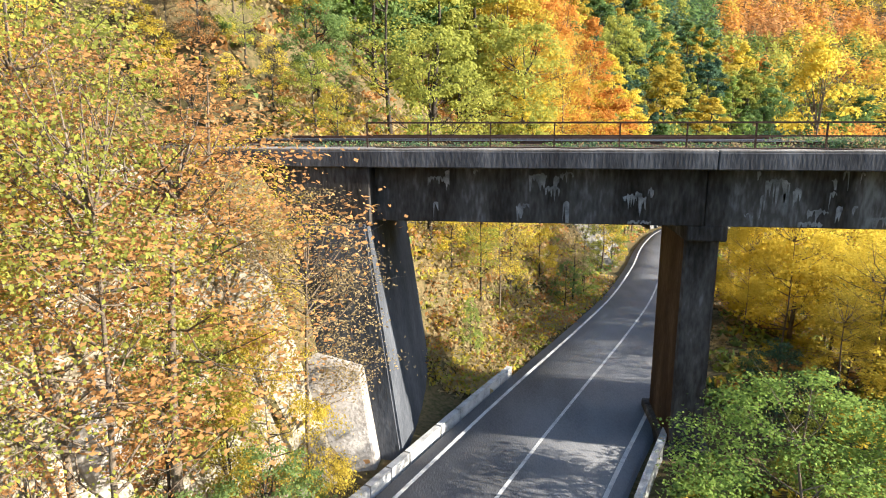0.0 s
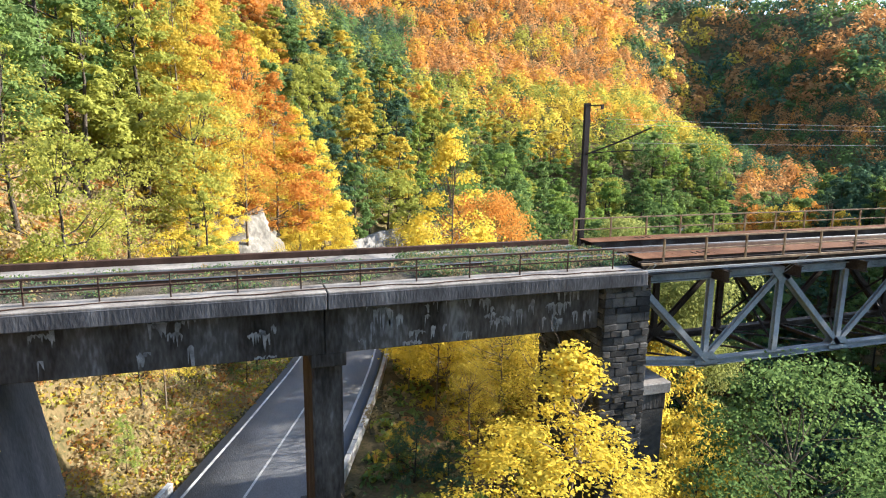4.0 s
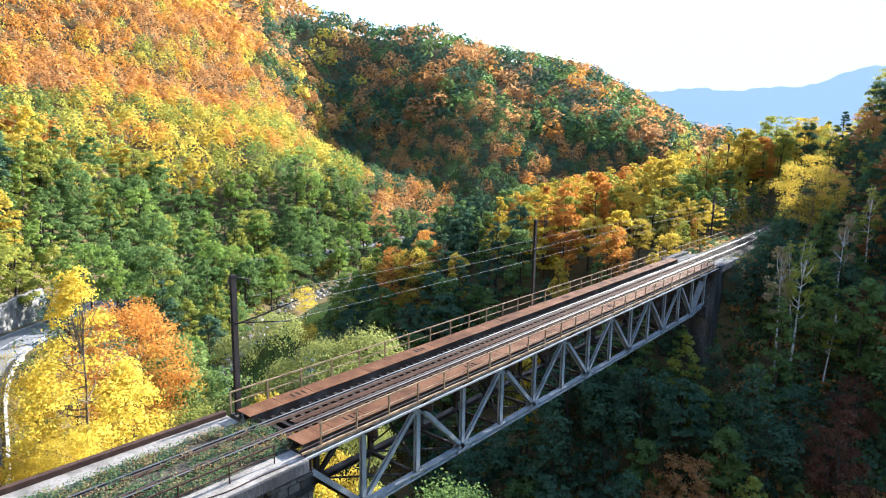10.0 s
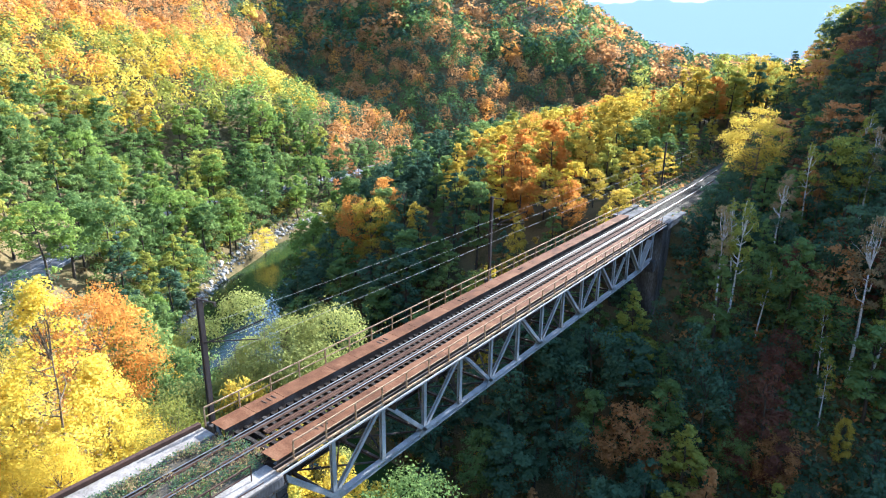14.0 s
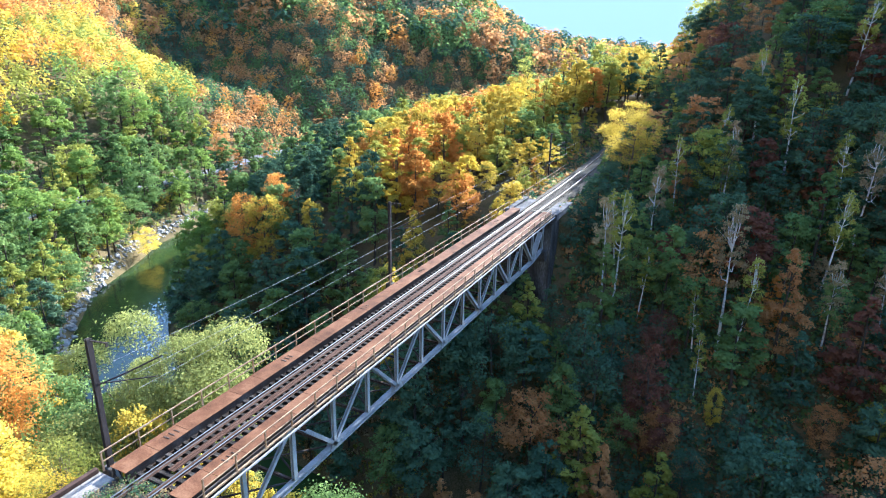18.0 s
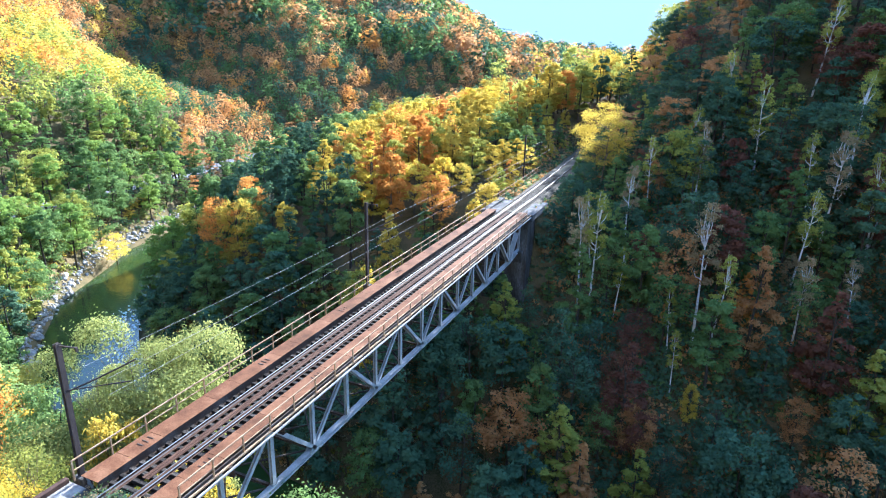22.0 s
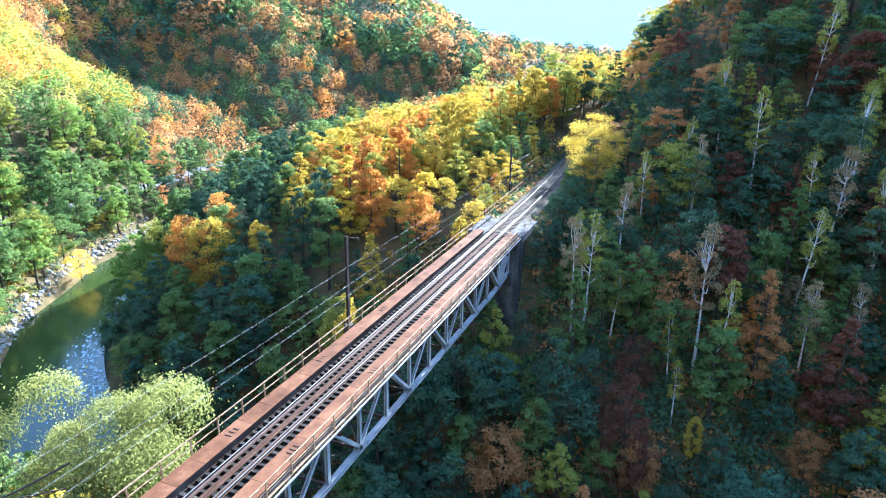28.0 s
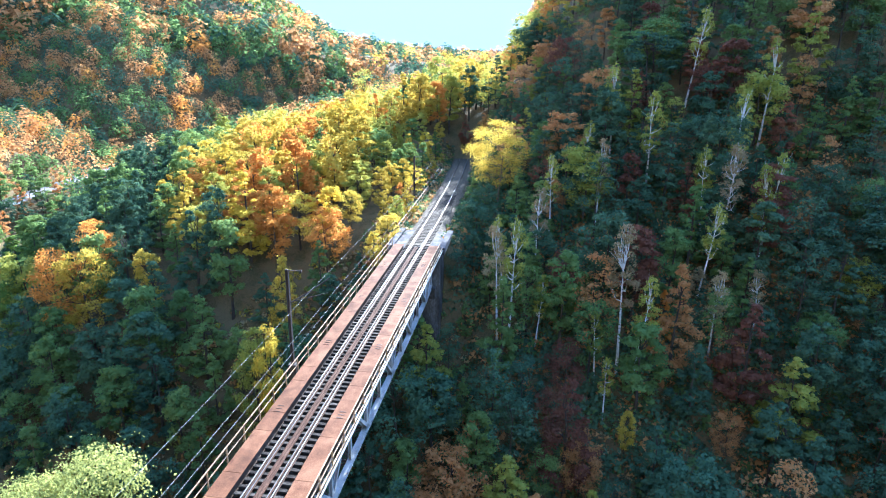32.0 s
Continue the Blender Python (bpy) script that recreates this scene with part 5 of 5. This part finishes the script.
# weeds between the rails on the viaduct
pieces = {}
for k in range(2000):
    x, y = rng.uniform(-27, 0.3) if k % 2 else rng.uniform(-9, 0.3), rng.choice([rng.uniform(1.05, 2.15), rng.uniform(2.4, 3.6), rng.uniform(3.85, 4.9)])
    if math.sin(x * 1.7 + 2.1 * y) + math.sin(x * 0.63 - 1.7 * y) + 0.9 * rng.normal() < -0.35:
        continue
    n = int(rng.integers(12, 24))
    c = np.array([x, y, 0.03]) + rng.normal(size=(n, 3)) * np.array([0.16, 0.1, 0.0]) + np.array([0, 0, 1]) * rng.uniform(0.0, 0.28 if x > -10 else 0.17, (n, 1))
    w = rng.normal(size=(n, 3)) * 0.5 + np.array([0, 0, 0.6])
    pieces.setdefault(str(rng.choice(["green", "dark", "dry", "dark", "dry", "dark"] if x > -10 else ["dry", "dark", "green", "dark"])), []).append((c, w))
for colour, group in sorted(pieces.items()):
    v, q = leaves(rng, np.concatenate([g[0] for g in group]), np.concatenate([g[1] for g in group]), 0.045, 0.9)
    tagged(link_mesh("track_weeds", v, q, M_LEAF[colour]), f"{COLOUR_WORDS[colour]} weeds growing in the ballast", "weeds", kind="stuff")


# ---- rocks and the wall at the bend ----
def boulder(name, seed, flat=0.7):
    bm = bmesh.new()
    bmesh.ops.create_icosphere(bm, subdivisions=3, radius=1)
    for v in bm.verts:
        n = noise.noise(v.co * 1.3 + Vector((seed * 3.1, 0, 0))) * 0.45 + noise.noise(v.co * 3.5 + Vector((0, seed, 0))) * 0.16
        v.co = v.co * (1 + n)
        v.co.z *= flat
    me = bpy.data.meshes.new(name)
    bm.to_mesh(me)
    bm.free()
    return me


rr = np.random.default_rng(21)
ROCKS = [boulder("boulder", k) for k in range(5)]
for me in ROCKS:
    me.materials.append(M_RIVERROCK)
bank = dense(RIVER[4:11], 1.7)
for k, p in enumerate(bank):
    for side in ((7.9, 8.5, 9.2) if p[0] < 85 else (8.6,)):
        a, b = bank[max(0, k - 1)], bank[min(len(bank) - 1, k + 1)]
        w = (b - a) / np.linalg.norm(b - a)
        x, y = p[0] - w[1] * side + rr.normal() * 0.6, p[1] + w[0] * side + rr.normal() * 0.6
        o = new("bank_boulder", ROCKS[int(rr.integers(0, 5))])
        s = rr.uniform(0.22, 0.55) * (1.9 if rr.uniform() < 0.12 else 1)
        o.location, o.scale, o.rotation_euler = (x, y, max(-31.1, float(land(x, y))) + 0.1 * s), (s, s * rr.uniform(0.7, 1.2), s), (0, 0, rr.uniform(0, 6.3))
        tagged(o, "grey rounded boulder on the river bank", "boulder", "river bank boulders")
pieces = []
ico = bmesh.new()
bmesh.ops.create_icosphere(ico, subdivisions=1, radius=1)
ico_v, ico_f = np.array([v.co[:] for v in ico.verts]), np.array([[v.index for v in f.verts] for f in ico.faces])
ico.free()
for k in range(1500):
    j = int(rr.integers(1, len(bank) - 1))
    w = (bank[j + 1] - bank[j - 1]) / np.linalg.norm(bank[j + 1] - bank[j - 1])
    off = rr.uniform(7.3, 8.4) + rr.exponential(0.7)
    x, y = bank[j][0] - w[1] * off + rr.uniform(-0.8, 0.8) * w[0], bank[j][1] + w[0] * off + rr.uniform(-0.8, 0.8) * w[1]
    sz = rr.uniform(0.1, 0.34)
    pieces.append((ico_v * (1 + 0.3 * rr.normal(size=(len(ico_v), 1))) * sz * rr.uniform(0.7, 1.3, 3) + np.array([x, y, max(-31.05, float(land(x, y))) + 0.3 * sz]), ico_f))
tagged(link_mesh("bank_stones", *joined(pieces), M_RIVERROCK), "pale broken stones along the river bank", "stones", kind="stuff")
OUT = [boulder("outcrop", 20 + k, 1.0) for k in range(3)]
for me in OUT:
    me.materials.append(M_ROCK)
for x, y, dz, sx, sy, sz in ((-26.0, -9.6, 0.0, 0.8, 0.6, 1.0), (-24.4, -7.6, 0.1, 0.5, 0.5, 0.9), (-27.6, -11.4, 0.0, 0.7, 0.5, 0.4), (-25.4, -6.2, 0.3, 0.5, 0.4, 1.3), (-26.6, -13.2, -0.1, 0.6, 0.5, 0.4), (-28.4, -7.2, 0.2, 0.7, 0.6, 1.2)):
    o = new("rock_outcrop", OUT[int(rr.integers(0, 3))])
    o.location, o.scale, o.rotation_euler = (x, y, float(land(x, y)) + dz), (sx, sy, sz), (0.1, 0.1, rr.uniform(-0.3, 0.3))
    tagged(o, "pale weathered rock showing through the slope", "rock", "pale rocks on the slope")

# pale cliff where the road was cut into the foot of the hill
cut = [p for p in dense(ROAD[6:12], 0.3) if 38 < p[1] < 53]
cliff_v = []
m_cliff = mat("lichened_cliff_rock", [(0.045, 0.042, 0.035), (0.12, 0.112, 0.1), (0.17, 0.16, 0.14), (0.3, 0.285, 0.26)], 0.55, 0.9, bump=1.0, fine=8, stretch=(1, 1, 0.5))
for k, p in enumerate(cut):
    a, b = cut[max(0, k - 1)], cut[min(len(cut) - 1, k + 1)]
    w = (b - a)[:2] / np.linalg.norm((b - a)[:2])
    u = k / (len(cut) - 1)
    high = 11.0 * math.sin(math.pi * min(1, 0.06 + 0.97 * u)) ** 0.55 + 1.2 * noise.noise(Vector((u * 9, 0, 3)))
    for m in range(45):
        f = m / 44
        z = p[2] - 0.6 + high * min(1, f / 0.75) + 2.0 * max(0, f - 0.75) / 0.25
        c = Vector((p[0], p[1], z))
        off = 4.5 + 5.4 * min(1, f / 0.75) + 7.0 * max(0, f - 0.75) / 0.25 + 0.9 * noise.noise(c * 0.42) + 0.9 * abs(noise.noise(c * 0.9)) + 0.5 * noise.noise(c * 2.1) + 0.25 * noise.noise(c * 4.7)
        cliff_v.append((p[0] - w[1] * off, p[1] + w[0] * off, z + 0.2 * noise.noise(c * 1.7)))
cliff_q = [(45 * k + m, 45 * k + 45 + m, 45 * k + 46 + m, 45 * k + m + 1) for k in range(len(cut) - 1) for m in range(44)]
tagged(link_mesh("rock_cliff", cliff_v, cliff_q, m_cliff), "pale weathered rock cliff cut beside the road", "cliff", kind="structure")

# whitish retaining wall on the outside of the road's bend
bend = thing("retaining_wall", "whitish rough retaining wall with a dark block in place of a shaded niche at the road bend", "retaining wall")
seg = [p for p in road_line if 66 < p[1] < 92 and p[0] < 30]
pts = []
for k, p in enumerate(seg):
    a, b = seg[max(0, k - 1)], seg[min(len(seg) - 1, k + 1)]
    w = (b - a)[:2] / np.linalg.norm((b - a)[:2])
    top = 2.6 + 2.2 * k / len(seg) + 0.12 * math.sin(k * 0.9) + 0.08 * math.sin(k * 2.3)
    n = np.array([-w[1], w[0]])
    q0, q1 = p[:2] + n * 4.6, p[:2] + n * 6.0
    pts += [(*q0, p[2] - 0.6), (*(q0 + n * 0.3 + n * 0.12 * math.sin(k * 1.9)), p[2] + top * 0.5), (*(q0 + n * 0.6), p[2] + top), (*q1, p[2] + top), (*(q1 + n), p[2] - 0.6)]
quads = [(5 * k + q, 5 * k + 5 + q, 5 * k + 6 + q, 5 * k + 1 + q) for k in range(len(seg) - 1) for q in range(4)]
m_lime = mat("limewashed_rock", [(0.06, 0.056, 0.05), (0.16, 0.152, 0.142), (0.3, 0.288, 0.27)], 0.9, 0.9, bump=0.9)
link_mesh("wall_face", pts, quads, m_lime, bend)
# a solid dark block paints the shade of a niche; nothing is hollowed
p = seg[3]
part("niche", box(bmesh.new(), (p[0] - 5.2, p[1] - 0.5, p[2] + 0.1), (p[0] - 4.2, p[1] + 0.5, p[2] + 1.3), 0.05), M_MORTAR, bend, "dark block in place of a shaded niche")

# sunlit stony slope above the road
sx, sy = np.meshgrid(np.arange(-40, -21, 0.5), np.arange(-24, -1.4, 0.5), indexing="ij")
sd, _, sz = along(ROAD, sx, sy)
rough = 0.16 * np.sin(sx * 3.1 + sy * 1.7) + 0.13 * np.sin(sx * 5.3 - sy * 4.1) + 0.1 * np.sin(sy * 7.7 + sx)
hz = land(sx, sy) + np.where(sd > 4.9, 0.22 + rough, -1.5)
n1 = sx.shape[1]
i, j = np.meshgrid(np.arange(sx.shape[0] - 1), np.arange(n1 - 1), indexing="ij")
tagged(link_mesh("rocky_slope", np.stack([sx, sy, hz], -1).reshape(-1, 3), np.stack([i * n1 + j, (i + 1) * n1 + j, (i + 1) * n1 + j + 1, i * n1 + j + 1], -1).reshape(-1, 4), M_SLOPE, smooth=True), "dry stony slope with withered grass above the road", "slope", kind="structure")

# bushes over the bank, and white water below them
for k, p in enumerate(bank):
    if not 34 < p[1] < 112 or k % 2:
        continue
    a, b = bank[max(0, k - 1)], bank[min(len(bank) - 1, k + 1)]
    w = (b - a) / np.linalg.norm(b - a)
    for side in (11.3, 13.6, 16.2):
        x, y = p[0] - w[1] * (side + rr.normal() * 0.5), p[1] + w[0] * (side + rr.normal() * 0.5)
        if along(ROAD, np.array(x), np.array(y))[0] > 6 and math.hypot(x - 80, y - 104) > 8:
            tree(x, y, rr.uniform(1.8, 3.4) + 0.25 * (side - 11), str(rr.choice(["green", "willow", "dry", "gold", "green", "dark"])), "bush", 2, rr.uniform(0.9, 1.5), where="on the river bank")
m_foam = mat("white_water", [(0.2, 0.24, 0.24), (0.5, 0.55, 0.55), (0.75, 0.78, 0.78)], 2.0, 0.6, bump=0.5)
pieces = []
for k in range(260):
    c = np.array([rr.normal() * 2.4 + (45 if k % 2 else 54), 0, 0])
    j = int(np.argmin(np.abs(river_line[:, 0] - c[0]) + np.where((river_line[:, 1] > 30) & (river_line[:, 1] < 110), 0, 1e6)))
    c = river_line[j] + np.array([rr.normal() * 1.6 + 4.0, rr.normal() * 1.6 - 4.5, 0.02 + 0.0002 * k])
    a = np.linspace(0, 2 * np.pi, 8, endpoint=False)
    rad = rr.uniform(0.08, 0.45) * rr.uniform(0.5, 1.2, 8)
    ring = np.column_stack([c[0] + 0.5 * rad * np.cos(a) + 0.9 * rad * np.sin(a), c[1] - 0.4 * rad * np.cos(a) + 1.1 * rad * np.sin(a), np.full(8, c[2])])
    pieces.append((ring, np.array([[0, 1, 2, 3], [0, 3, 4, 7], [4, 5, 6, 7]])))
link_mesh("rapids", *joined(pieces), m_foam, bpy.data.objects["river"], "white water over shallow stones")
